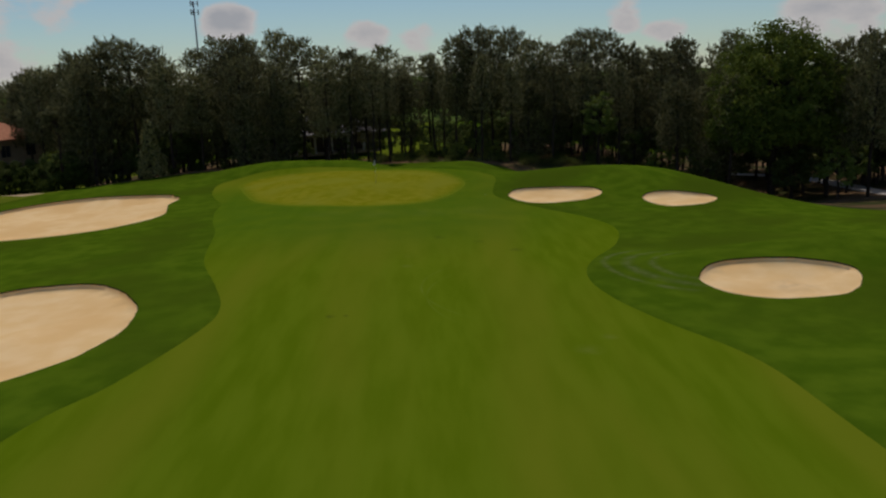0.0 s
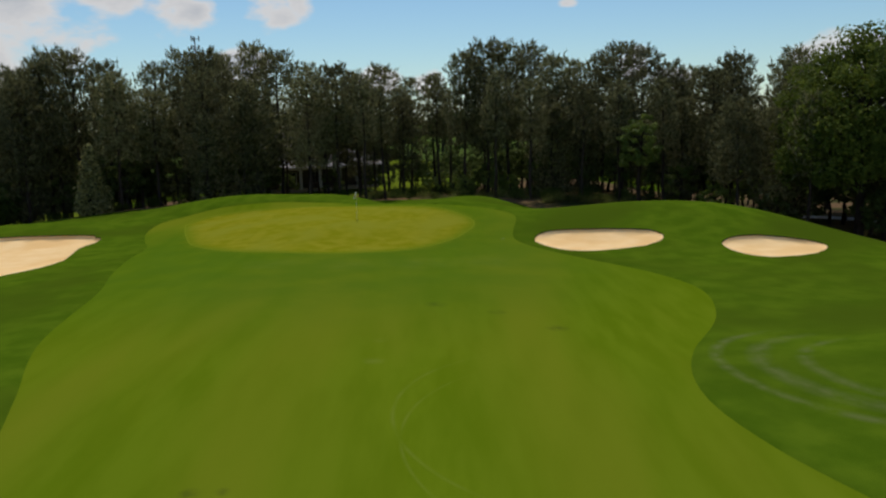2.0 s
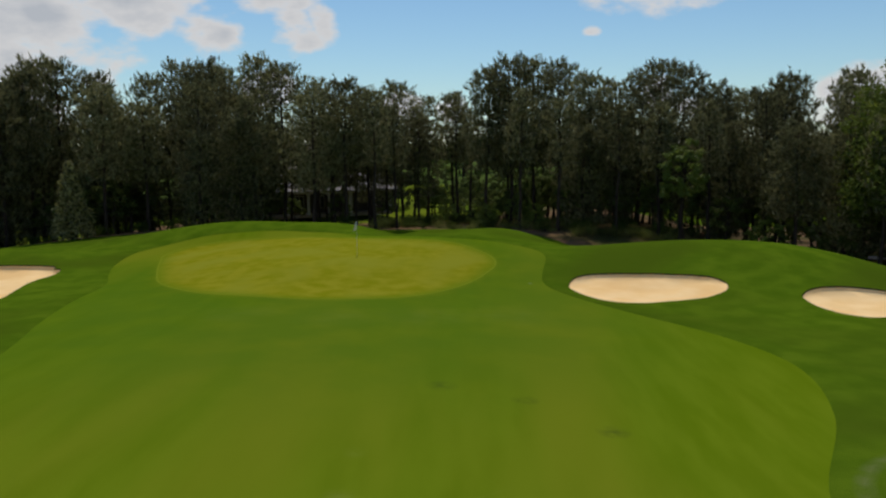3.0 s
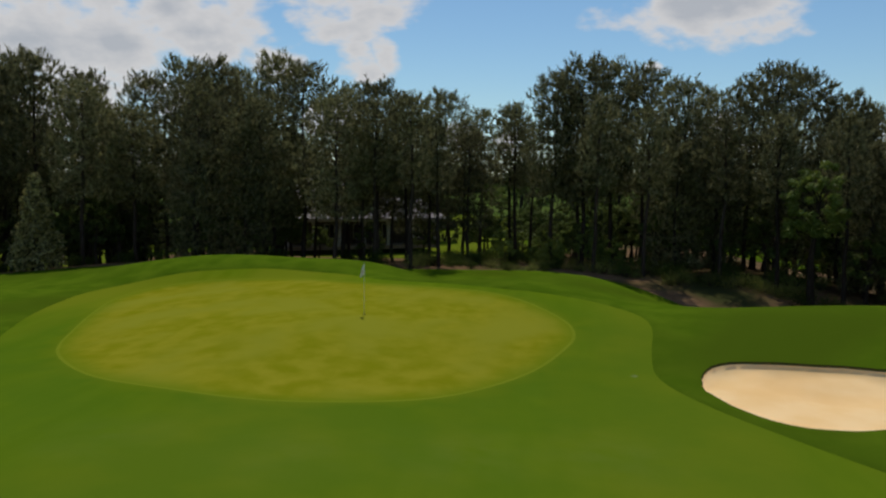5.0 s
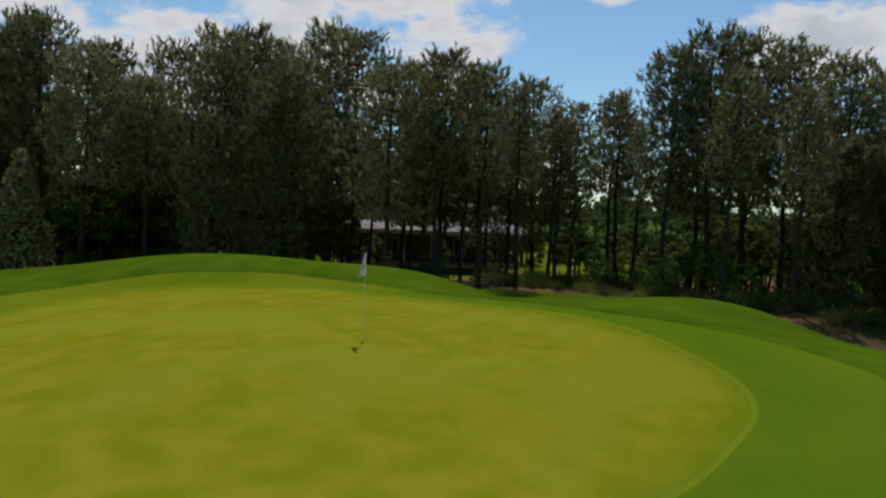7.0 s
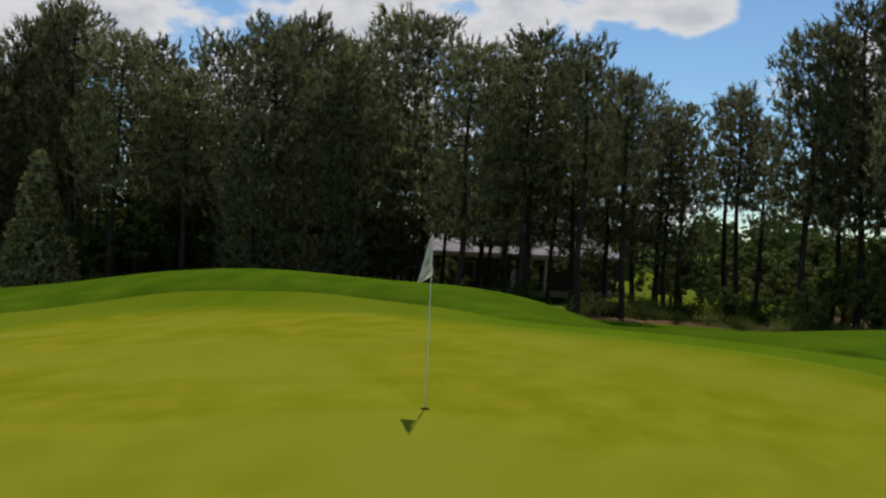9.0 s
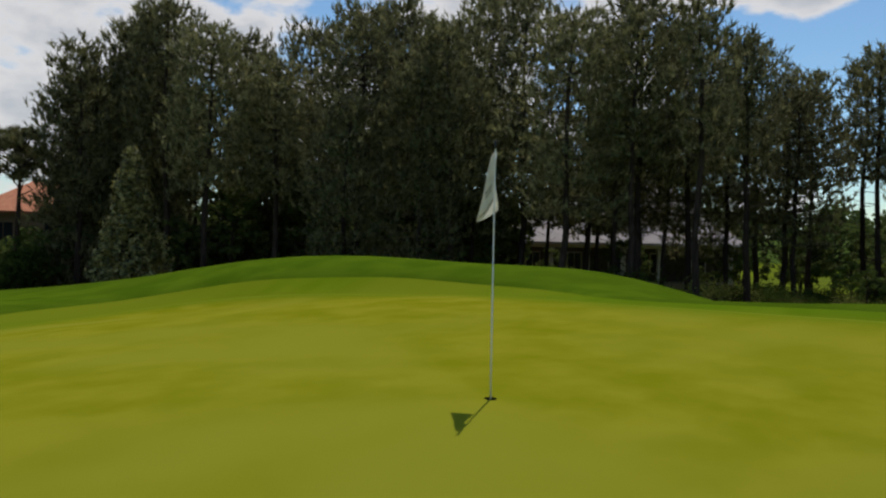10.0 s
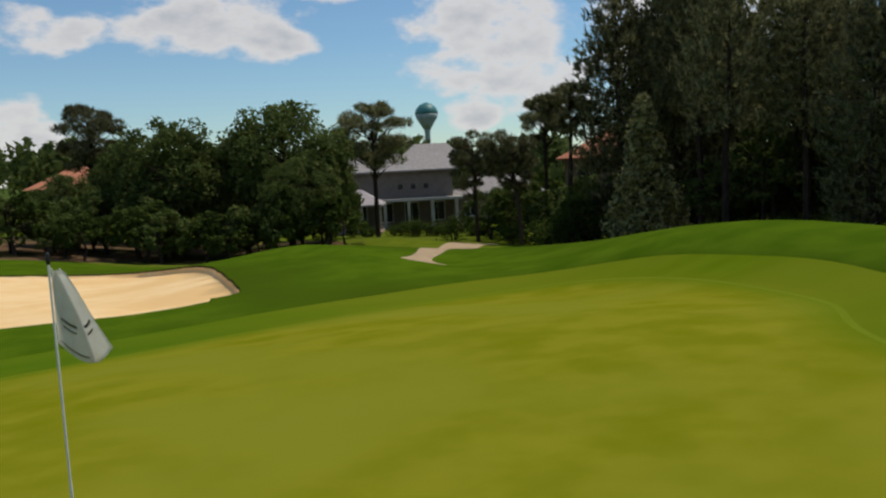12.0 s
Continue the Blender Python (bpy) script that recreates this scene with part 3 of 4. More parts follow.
class Soup:
    """Collects vertices and faces of one mesh."""

    def __init__(self):
        self.v, self.f, self.n = [], [], 0

    def add(self, verts, faces):
        self.v.append(np.asarray(verts, float))
        self.f += [tuple(i + self.n for i in q) for q in faces]
        self.n += len(verts)

    def blades(self, centres, dirs, length, width, rng):
        """Narrow triangles that start at the centres and point along dirs."""
        n = len(centres)
        side = unit(np.cross(dirs, unit(rng.normal(size=(n, 3)))))
        ln = length * rng.uniform(0.7, 1.25, (n, 1))
        a, b = centres - side * width / 2, centres + side * width / 2
        c = centres + dirs * ln
        verts = np.stack([a, b, c], 1).reshape(-1, 3)
        k = self.n + 3 * np.arange(n)
        self.v.append(verts)
        self.f += list(zip(k.tolist(), (k + 1).tolist(), (k + 2).tolist()))
        self.n += 3 * n

    def leaves(self, centres, normals, size, rng, slim=0.6):
        """Small pointed leaf blades, two triangles folded along the midrib."""
        n = len(centres)
        u = unit(np.cross(normals, unit(rng.normal(size=(n, 3)))))
        w = np.cross(normals, u)
        s = size * rng.uniform(0.6, 1.3, (n, 1))
        a, c = centres - u * s * 0.5, centres + u * s * 0.5
        b, d = centres + w * s * slim * 0.5 - normals * s * 0.12, centres - w * s * slim * 0.5 - normals * s * 0.12
        verts = np.stack([a, b, c, d], 1).reshape(-1, 3)
        k = self.n + 4 * np.arange(n)
        self.v.append(verts)
        for q in k.tolist():
            self.f += [(q, q + 1, q + 2), (q, q + 2, q + 3)]
        self.n += 4 * n

    def mesh(self, name, mat, parent, label=""):
        return mesh_object(name, np.concatenate(self.v).tolist(), self.f, mat, False, parent, label)


def thing(name, label, category, group=""):
    ob = new(name)
    ob.empty_display_size = 0.2
    return tagged(ob, label, category, group)


def pine(seed, tall=16.0, bare=0.42, reach=2.9, whorls=21, arms=6, per=11, blades=9, shape=0.5, name="pine_tree",
         label="tall dark green pine with a bare trunk in the wood", group="pines of the wood"):
    """A pine: bent tapered trunk, whorls of boughs that curve up at their ends, and an upright brush of needles on every twig."""
    rng = np.random.default_rng(seed)
    tree = thing(name, label, "tree", group)
    n = 9
    h = np.linspace(-0.3, tall * 0.95, n)
    bend = np.cumsum(rng.normal(0, 0.09, (n, 2)), 0)
    bend -= bend[0]
    stem = np.c_[bend, h]
    girth = 0.0115 * tall
    wood, crown = Soup(), Soup()
    wood.add(*tube(stem, girth * (1.0 - h / (tall * 1.0)) ** 0.75 + 0.018, 7))

    def on_stem(z):
        return np.array([np.interp(z, h, stem[:, 0]), np.interp(z, h, stem[:, 1]), z])

    # dead snags below the crown
    for s in rng.uniform(0.12, max(bare, 0.2) + 0.08, 11):
        p = on_stem(s * tall)
        a = rng.uniform(0, 2 * np.pi)
        d = np.array([np.cos(a), np.sin(a), rng.uniform(-0.2, 0.4)])
        ln = rng.uniform(0.4, 2.2)
        wood.add(*tube([p, p + d * ln * 0.5, p + d * ln + (0, 0, 0.1)], [0.032, 0.022, 0.007], 3))
    lobes = unit(rng.normal(size=(5, 3)))
    base, dirs = [], []
    for k in range(whorls):
        u = (k + rng.uniform(0.2, 0.8)) / whorls
        z = tall * (bare + (0.965 - bare) * u)
        widest = 0.42 - 0.16 * shape
        fat = math.sqrt(max(0.0, 1 - ((u - widest) / (1.02 - widest)) ** 2)) if u > widest else 0.72 + 0.28 * u / widest
        turn = rng.uniform(0, 2 * np.pi)
        for j in range(arms):
            if rng.uniform() < 0.10:
                continue
            a = turn + 2 * np.pi * j / arms + rng.normal(0, 0.2)
            out = np.array([np.cos(a), np.sin(a), 0.0])
            swell = 0.82 + 0.26 * max(0.0, float(np.max(lobes @ np.array([out[0], out[1], 2 * u - 1]) / 1.2)))
            ln = reach * fat * swell * rng.uniform(0.72, 1.10) + 0.12
            rise = (0.55 * u - 0.20) * ln + rng.normal(0, 0.12)
            p = on_stem(z)
            mid = p + out * ln * 0.55 + (0, 0, rise * 0.35)
            tip = p + out * ln + (0, 0, rise + 0.10 * ln)
            wood.add(*tube([p, mid, tip], [0.014 + 0.006 * ln, 0.014, 0.006], 3))
            m = max(4, int(per * (0.45 + 0.55 * ln / reach)))
            q = np.sqrt(rng.uniform(0.10, 1.0, m))[:, None]
            q[0] = 1.0
            line = p + (mid - p) * np.minimum(q / 0.55, 1) + (tip - mid) * np.maximum((q - 0.55) / 0.45, 0)
            side = np.cross(out, (0, 0, 1))
            spread = 0.42 * ln * (0.3 + 0.7 * q)
            twig = line + side * rng.uniform(-1, 1, (m, 1)) * spread + np.array([0, 0, 1]) * rng.normal(0.05, 0.20, (m, 1))
            base.append(twig)
            dirs.append(unit(np.array([0, 0, 1.0]) + 0.42 * out + 0.26 * rng.normal(size=(m, 3))))
            # older shoots close to the bough
            g = rng.uniform(0.2, 0.9, (5, 1))
            old = p + (mid - p) * np.minimum(g / 0.55, 1) + (tip - mid) * np.maximum((g - 0.55) / 0.45, 0)
            crown.blades(old + side * rng.uniform(-0.3, 0.3, (5, 1)) * ln - (0, 0, 0.10), unit(np.array([0, 0, 0.9]) + 0.6 * rng.normal(size=(5, 3))), 0.6, 0.17, rng)
    top = on_stem(tall * 0.945)
    base.append(top + rng.normal(0, 1, (7, 3)) * np.array([0.16, 0.16, 0.22]))
    dirs.append(unit(np.array([0, 0, 1.0]) + 0.25 * rng.normal(size=(7, 3))))
    base, dirs = np.concatenate(base), np.concatenate(dirs)
    big = rng.uniform(0.8, 1.25, (len(base), 1))
    cc = np.repeat(base, blades, 0)
    dd = np.repeat(dirs, blades, 0)
    along = rng.uniform(-0.24, 0.20, (len(cc), 1))
    way = unit(dd + 0.75 * unit(rng.normal(size=cc.shape)))
    crown.blades(cc + dd * along, way, 0.37 * np.repeat(big, blades, 0), 0.085, rng)
    wood.mesh("trunk", BARK, tree)
    crown.mesh("crown", NEEDLE, tree)
    return tree


def lawn_pine(seed, tall=13.0, spread=3.3, deep=0.235, clumps=46, per=260, name="lawn_pine", label="lone pine with a rounded cloud-like crown on the far lawn", group="lawn pines"):
    """An old open-grown pine: long bare trunk, crooked limbs, each ending in a rounded pad of needles."""
    rng = np.random.default_rng(seed)
    tree = thing(name, label, "tree", group)
    wood, crown = Soup(), Soup()
    lean = rng.normal(0, 0.35, 2)
    stem = [(0, 0, -0.3), (lean[0] * 0.3, lean[1] * 0.2, tall * 0.35), (lean[0] * 0.8, lean[1], tall * 0.65), (lean[0], lean[1] * 0.7, tall * 0.93)]
    wood.add(*tube(stem, [0.24, 0.19, 0.13, 0.03], 8))
    mid = np.array([lean[0], lean[1], tall * (0.97 - deep)])
    for i in range(clumps):
        d = unit(rng.normal(size=3))
        d[2] = max(-0.85, d[2])
        rr = rng.uniform(0.35, 1.0) ** 0.45
        c = mid + d * rr * np.array([spread, spread, tall * deep])
        start = np.array([lean[0] * 0.9, lean[1] * 0.9, min(tall * 0.9, max(tall * (0.8 - 1.7 * deep), c[2] - 0.9 - 0.25 * rr * spread))])
        bow = (start + c) / 2 + rng.normal(0, 0.25, 3)
        wood.add(*tube([start, bow, c], [0.075, 0.045, 0.012], 4))
        size = rng.uniform(0.5, 0.95) * (0.5 + 0.13 * spread)
        v = unit(rng.normal(size=(per, 3)))
        pos = c + v * np.array([1, 1, 0.62]) * size * rng.uniform(0.2, 1.0, (per, 1)) ** 0.5
        crown.blades(pos, unit(0.6 * v + np.array([0, 0, 0.7]) + 0.5 * rng.normal(size=(per, 3))), 0.38, 0.085, rng)
    wood.mesh("trunk", BARK, tree)
    crown.mesh("crown", NEEDLE, tree)
    return tree


def broadleaf(seed, tall=12.0, spread=4.5, clumps=110, per=70, leaf=0.26, mat=None, low=0.2, name="oak_tree",
              label="rounded dark green oak on the lawn", group="", cone=False, slim=0.6):
    """A broad-leaved tree: forked trunk, limbs to every clump, clumps of separate leaves with gaps."""
    rng = np.random.default_rng(seed)
    tree = thing(name, label, "tree", group)
    wood, crown = Soup(), Soup()
    fork = np.array([rng.normal(0, 0.15), rng.normal(0, 0.15), tall * max(low + 0.08, 0.22)])
    base_r = 0.018 * tall + 0.05
    spine_top = np.array([rng.normal(0, 0.3), rng.normal(0, 0.3), tall * (0.93 if cone else 0.75)])
    wood.add(*tube([(0, 0, -0.3), fork * 0.5, fork, spine_top * 0.6 + fork * 0.4, spine_top], [base_r * 1.25, base_r, base_r * 0.8, base_r * 0.4, 0.03], 8))
    lobes = unit(rng.normal(size=(9, 3)))
    for i in range(clumps):
        s = (i + rng.uniform()) / clumps
        if cone:
            z = low + (1 - low) * s ** 1.15
            rad = spread * (1 - 0.93 * ((z - low) / (1 - low)) ** 1.1)
            a = i * 2.39996 + rng.normal(0, 0.3)
            ro = rad * rng.uniform(0.6, 1.05)
            c = np.array([np.cos(a) * ro, np.sin(a) * ro, z * tall])
            size = 0.35 + 0.45 * rad / spread
        else:
            d = unit(rng.normal(size=3))
            d[2] = abs(d[2]) * 1.1 - 0.45
            d = unit(d)
            lump = 0.90 + 0.14 * np.max(lobes @ d) ** 4 * rng.uniform(0.7, 1.1)
            rr = rng.uniform(0.45, 1.0) ** 0.45 * lump
            mid_z, half = tall * (1 + low) / 2, tall * (1 - low) / 2
            c = np.array([d[0] * spread * rr, d[1] * spread * rr, mid_z + d[2] * half * rr])
            size = rng.uniform(0.75, 1.25) * spread * 0.2
        start = fork + (spine_top - fork) * min(1, max(0, (c[2] - fork[2]) / max(0.1, spine_top[2] - fork[2]) * 0.7))
        if i % 2 == 0:
            wood.add(*tube([start, (start + c) / 2 + (0, 0, 0.2), c], [0.02 + 0.006 * tall * 0.6, 0.03, 0.008], 3))
        pos = c + unit(rng.normal(size=(per, 3))) * size * rng.uniform(0.25, 1.0, (per, 1)) ** 0.6 * np.array([1, 1, 0.75])
        nor = unit(unit(pos - c) + np.array([0, 0, 0.6]) + 0.7 * rng.normal(size=(per, 3)))
        crown.leaves(pos, nor, leaf, rng, slim)
    wood.mesh("trunk", BARK, tree)
    crown.mesh("crown", mat or LEAF, tree)
    return tree


def shrub(seed, tall=1.2, spread=0.9, stems=14, per=60, leaf=0.14, mat=None, name="shrub", label="dark leafy shrub at the foot of the pines", group="undergrowth"):
    rng = np.random.default_rng(seed)
    bush = thing(name, label, "shrub", group)
    wood, crown = Soup(), Soup()
    for i in range(stems):
        a = rng.uniform(0, 2 * np.pi)
        r = spread * rng.uniform(0.1, 0.85)
        tip = np.array([np.cos(a) * r, np.sin(a) * r, tall * rng.uniform(0.45, 0.9)])
        wood.add(*tube([(0.1 * np.cos(a), 0.1 * np.sin(a), -0.1), tip * (0.5, 0.5, 0.6), tip], [0.025, 0.016, 0.006], 3))
        pos = tip + rng.normal(0, 1, (per, 3)) * np.array([0.3, 0.3, 0.26]) * spread
        pos[:, 2] = np.abs(pos[:, 2]) * 0.97 + 0.02
        nor = unit(rng.normal(size=(per, 3)) + np.array([0, 0, 0.7]))
        crown.leaves(pos, nor, leaf, rng)
    wood.mesh("branchwork", BARK, bush)
    crown.mesh("foliage", mat or SHRUB, bush)
    return bush


def place(ob, x, y, turn=0.0, size=1.0, tall=1.0, sink=0.05):
    z = float(height(x, y)) - sink
    return Matrix.Translation((x, y, z)) @ Matrix.Rotation(turn, 4, "Z") @ Matrix.Diagonal((size, size, size * tall, 1))


class Stand:
    """Plants copies of a few built trees; the first copy of each is the tree itself."""

    def __init__(self, made):
        self.made, self.used = made, set()

    def plant(self, i, x, y, turn, size=1.0, tall=1.0):
        ob = self.made[i % len(self.made)]
        m = place(ob, x, y, turn, size, tall)
        if i % len(self.made) not in self.used:
            self.used.add(i % len(self.made))
            ob.matrix_basis = m
            return ob
        copy = copy_thing(ob, Matrix.Identity(4))
        copy.matrix_basis = m
        return copy


# x, y and the level of the top
SKYLINE = [(-38.7, 36, 16.4), (-34.6, 33, 15.9), (-34.4, 40, 15.3), (-27.6, 38, 14.7), (-24.6, 40, 16.2), (-21.9, 39.5, 16.3), (-21.1, 45, 16.3),
           (-16.1, 41.5, 17.0), (-12.9, 38, 15.8), (-10.6, 44, 14.7), (-5.9, 35.5, 13.9), (-3.8, 40, 13.2), (-1.1, 52.5, 14.8), (9.3, 42, 15.4),
           (12.0, 40.5, 16.4), (14.7, 42, 16.4), (18.0, 45, 16.3), (20.6, 40, 14.5), (24.0, 42, 14.0), (26.1, 40, 14.4), (27.7, 37, 15.6), (31.1, 42, 15.4),
           (-40.2, 31.0, 13.2), (-29.5, 30.5, 13.3), (-8.5, 31.5, 12.4), (-14.5, 31.5, 12.4), (-20.5, 32.0, 13.6), (35.7, 46.4, 12.0), (40.3, 46.6, 13.0),
           (41.0, 37.0, 14.0), (50.4, 42, 14.8), (53.1, 17, 12.6), (55.5, 12, 13.2), (46.1, 32.5, 12.8), (42.3, 43, 12.8), (48.5, 22.0, 13.4), (37.5, 33.0, 12.2),
           (60.0, 22, 13.2), (62, 8, 13.0), (66, -2, 12.5), (-50, 46, 13.4), (-54, 52, 12.8), (-58, 58, 12.2), (-63, 56, 11.0), (-45, 41, 14.6), (34, 40, 13.4)]
THIN_PINES = [(5.4, 52, 16.4), (2.2, 55, 16.4), (6.1, 47.8, 15.8), (-2.2, 31.0, 14.0), (7.4, 50.5, 14.2), (26.2, 31, 14.0), (22.4, 33, 13.5),
              (-5.2, 31.6, 13.5), (-0.3, 34.5, 13.0), (16.5, 33.5, 13.8), (12.6, 34.5, 14.5), (30.8, 30.0, 14.5)]
WOOD_LINE = [(-42, 31), (-30, 29.5), (-14, 30), (-3, 31), (2, 44), (9, 38), (20, 33), (30, 29), (38, 18), (44, 14), (62, 10), (66, 38), (50, 56), (20, 60),
             (6, 56), (-2, 56), (-8, 52), (-20, 54), (-38, 50)]
DARK_LINE = [(-42, 34.0), (-30, 33.5), (-18, 34), (-14, 38), (-20, 47), (-40, 47)]


def build_wood():
    rng = np.random.default_rng(11)
    bare = (0.33, 0.40, 0.27, 0.42, 0.31, 0.37, 0.28)
    reach = (3.1, 2.8, 3.4, 2.7, 3.2, 2.9, 3.5)
    shape = (0.5, 0.2, 0.7, 0.4, 0.9, 0.1, 0.6)
    pines = Stand([pine(20 + k, 16.0, bare[k], reach[k], shape=shape[k]) for k in range(7)])
    thin = Stand([pine(40 + k, 15.0, 0.50, 1.95, whorls=13, arms=5, per=8, label="slender pine with a high sparse crown in the wood") for k in range(3)])
    spots = []

    def put(stand, x, y, tall):
        spots.append((x, y))
        s = tall / (16.0 if stand is pines else 15.0)
        stand.plant(int(rng.integers(0, 84)), x, y, float(rng.uniform(0, 6.28)), s ** 0.6, s ** 0.4)

    # the trees that make the outline against the sky
    for x, y, top in SKYLINE:
        put(pines, x, y, top - float(height(x, y)))
    for x, y, tall in THIN_PINES:
        put(thin, x, y, tall)
    for x, y, top in ((-14, 46.5, 8.6), (-8, 47.5, 8.8), (-17, 49, 9.5), (-4.5, 48, 8.0), (-10.5, 52, 8.2), (-52, 43, 13.0), (-56, 47, 12.5), (-60, 54, 12.0), (-47, 44, 15.0)):
        put(pines, x, y, top - float(height(x, y)))
    # pines with boughs down to the ground at the edge of the wood
    skirted = Stand([pine(50 + k, 13.0, 0.05, 2.7, whorls=21, arms=7, per=9, shape=1.0, label="dense pine with boughs down to the ground at the wood's edge") for k in range(2)])
    for k, (x, y, top) in enumerate(SKIRTED):
        spots.append((x, y))
        q = (top - float(height(x, y))) / 13.0
        skirted.plant(k, x, y, k * 1.9, q ** 0.5, q ** 0.5)
    # the rest of the wood, kept apart from one another and below the outline
    tries = count = 0
    edge = curve(WOOD_LINE, 2.0)
    while count < 66 and tries < 6000:
        tries += 1
        x, y = rng.uniform(-45, 68), rng.uniform(5, 62)
        if not inside(edge, np.array([x]), np.array([y]))[0]:
            continue
        if min((x - a) ** 2 + (y - b) ** 2 for a, b in spots) < (2.9 if x < 2 else 3.7) ** 2:
            continue
        if -21 < x < -4 and y > 51:
            continue
        if 0.5 < x - 0.14 * (y - 34) < 9.5 and y > 30:
            continue
        if x > 12 and rng.uniform() < 0.55:
            count += 1
            continue
        near = sorted(SKYLINE, key=lambda q: (q[0] - x) ** 2 + (q[1] - y) ** 2)[:2]
        tall = (min(near[0][2], near[1][2]) - float(height(x, y))) * rng.uniform(0.72, 0.9)
        put(thin if rng.uniform() < 0.35 else pines, x, y, tall)
        count += 1
    # young pines and hardwoods under the tall ones
    young = Stand([broadleaf(60 + k, 6.0, 2.3, 42, 30, 0.36, LEAF, 0.08, "understorey_tree", "dark leafy young tree under the pines", "understorey") for k in range(3)])
    dark = curve(DARK_LINE, 2.0)
    got = 0
    while got < 58:
        x, y = rng.uniform(-43, -11), rng.uniform(27, 46)
        if inside(dark, np.array([x]), np.array([y]))[0]:
            young.plant(int(rng.integers(0, 30)), x, y, float(rng.uniform(0, 6.28)), float(rng.uniform(0.6, 1.25)))
            got += 1
    bright = Stand([broadleaf(66 + k, 5.0, 2.0, 42, 30, 0.34, YOUNG_LEAF, 0.06, "understorey_tree", "light green leafy sapling among the pines", "understorey") for k in range(2)])
    for x, y, s in UNDERSTOREY:
        (bright if rng.uniform() < 0.4 and x > 4 else young).plant(int(rng.integers(0, 30)), x, y, float(rng.uniform(0, 6.28)), s)
    # light saplings and brambles in the glade
    for k in range(16):
        bright.plant(k, rng.uniform(3.5, 16), rng.uniform(38, 52), float(rng.uniform(0, 6.28)), float(rng.uniform(0.3, 0.75)))
    # a leafy belt beyond the pines
    for k in range(46):
        x = rng.uniform(-24, 52)
        y = float(np.interp(x, [-24, -5, 10, 52], [66, 66, 60, 58])) + abs(rng.normal(0, 5))
        if -22 < x < -1 and y < 74:
            y += 12
        young.plant(int(rng.integers(0, 30)), x, y, float(rng.uniform(0, 6.28)), float(rng.uniform(0.5, 1.0)))
    # thickets that close the wood towards the open land behind it
    for k in range(34):
        x = rng.uniform(-48, -20) if k < 22 else rng.uniform(16, 44)
        young.plant(k, x, rng.uniform(51, 58), float(rng.uniform(0, 6.28)), float(rng.uniform(0.8, 1.3)))
    # shady growth behind the tall hardwood
    shade = np.random.default_rng(905)
    for k in range(26):
        x = shade.uniform(49, 70)
        y = float(np.interp(x, [49, 70], [24, 17])) + abs(shade.normal(0, 5))
        young.plant(k, x, y, float(shade.uniform(0, 6.28)), float(shade.uniform(0.7, 1.35)))
    green = Stand([shrub(300 + k, 1.0, 1.0, 12, 60, 0.13, SHRUB) for k in range(3)])
    pale = Stand([shrub(310 + k, 0.75, 1.1, 12, 60, 0.12, PALE_SHRUB, label="pale yellow-green undergrowth at the edge of the wood") for k in range(2)])
    for k in range(150):
        x = rng.uniform(-42, 44) if k < 80 else rng.uniform(-2, 42)
        front = float(np.interp(x, [-42, -16, -6, 0, 6, 14, 22, 30, 38, 44], [29, 29, 29.5, 33, 38, 33, 29, 25, 16, 10]))
        y = front + abs(rng.normal(0, 1)) * (4.0 if x < 0 else 8.0)
        stand = pale if (x > -4 and rng.uniform() < 0.5) else green
        stand.plant(int(rng.integers(0, 30)), x, y, float(rng.uniform(0, 6.28)), float(rng.uniform(0.5, 1.3)))
    # low brambles in the saddle behind the green
    for k in range(22):
        (pale if k % 3 else green).plant(k, rng.uniform(-1, 21), rng.uniform(31.5, 37), float(rng.uniform(0, 6.28)), float(rng.uniform(0.35, 0.75)))


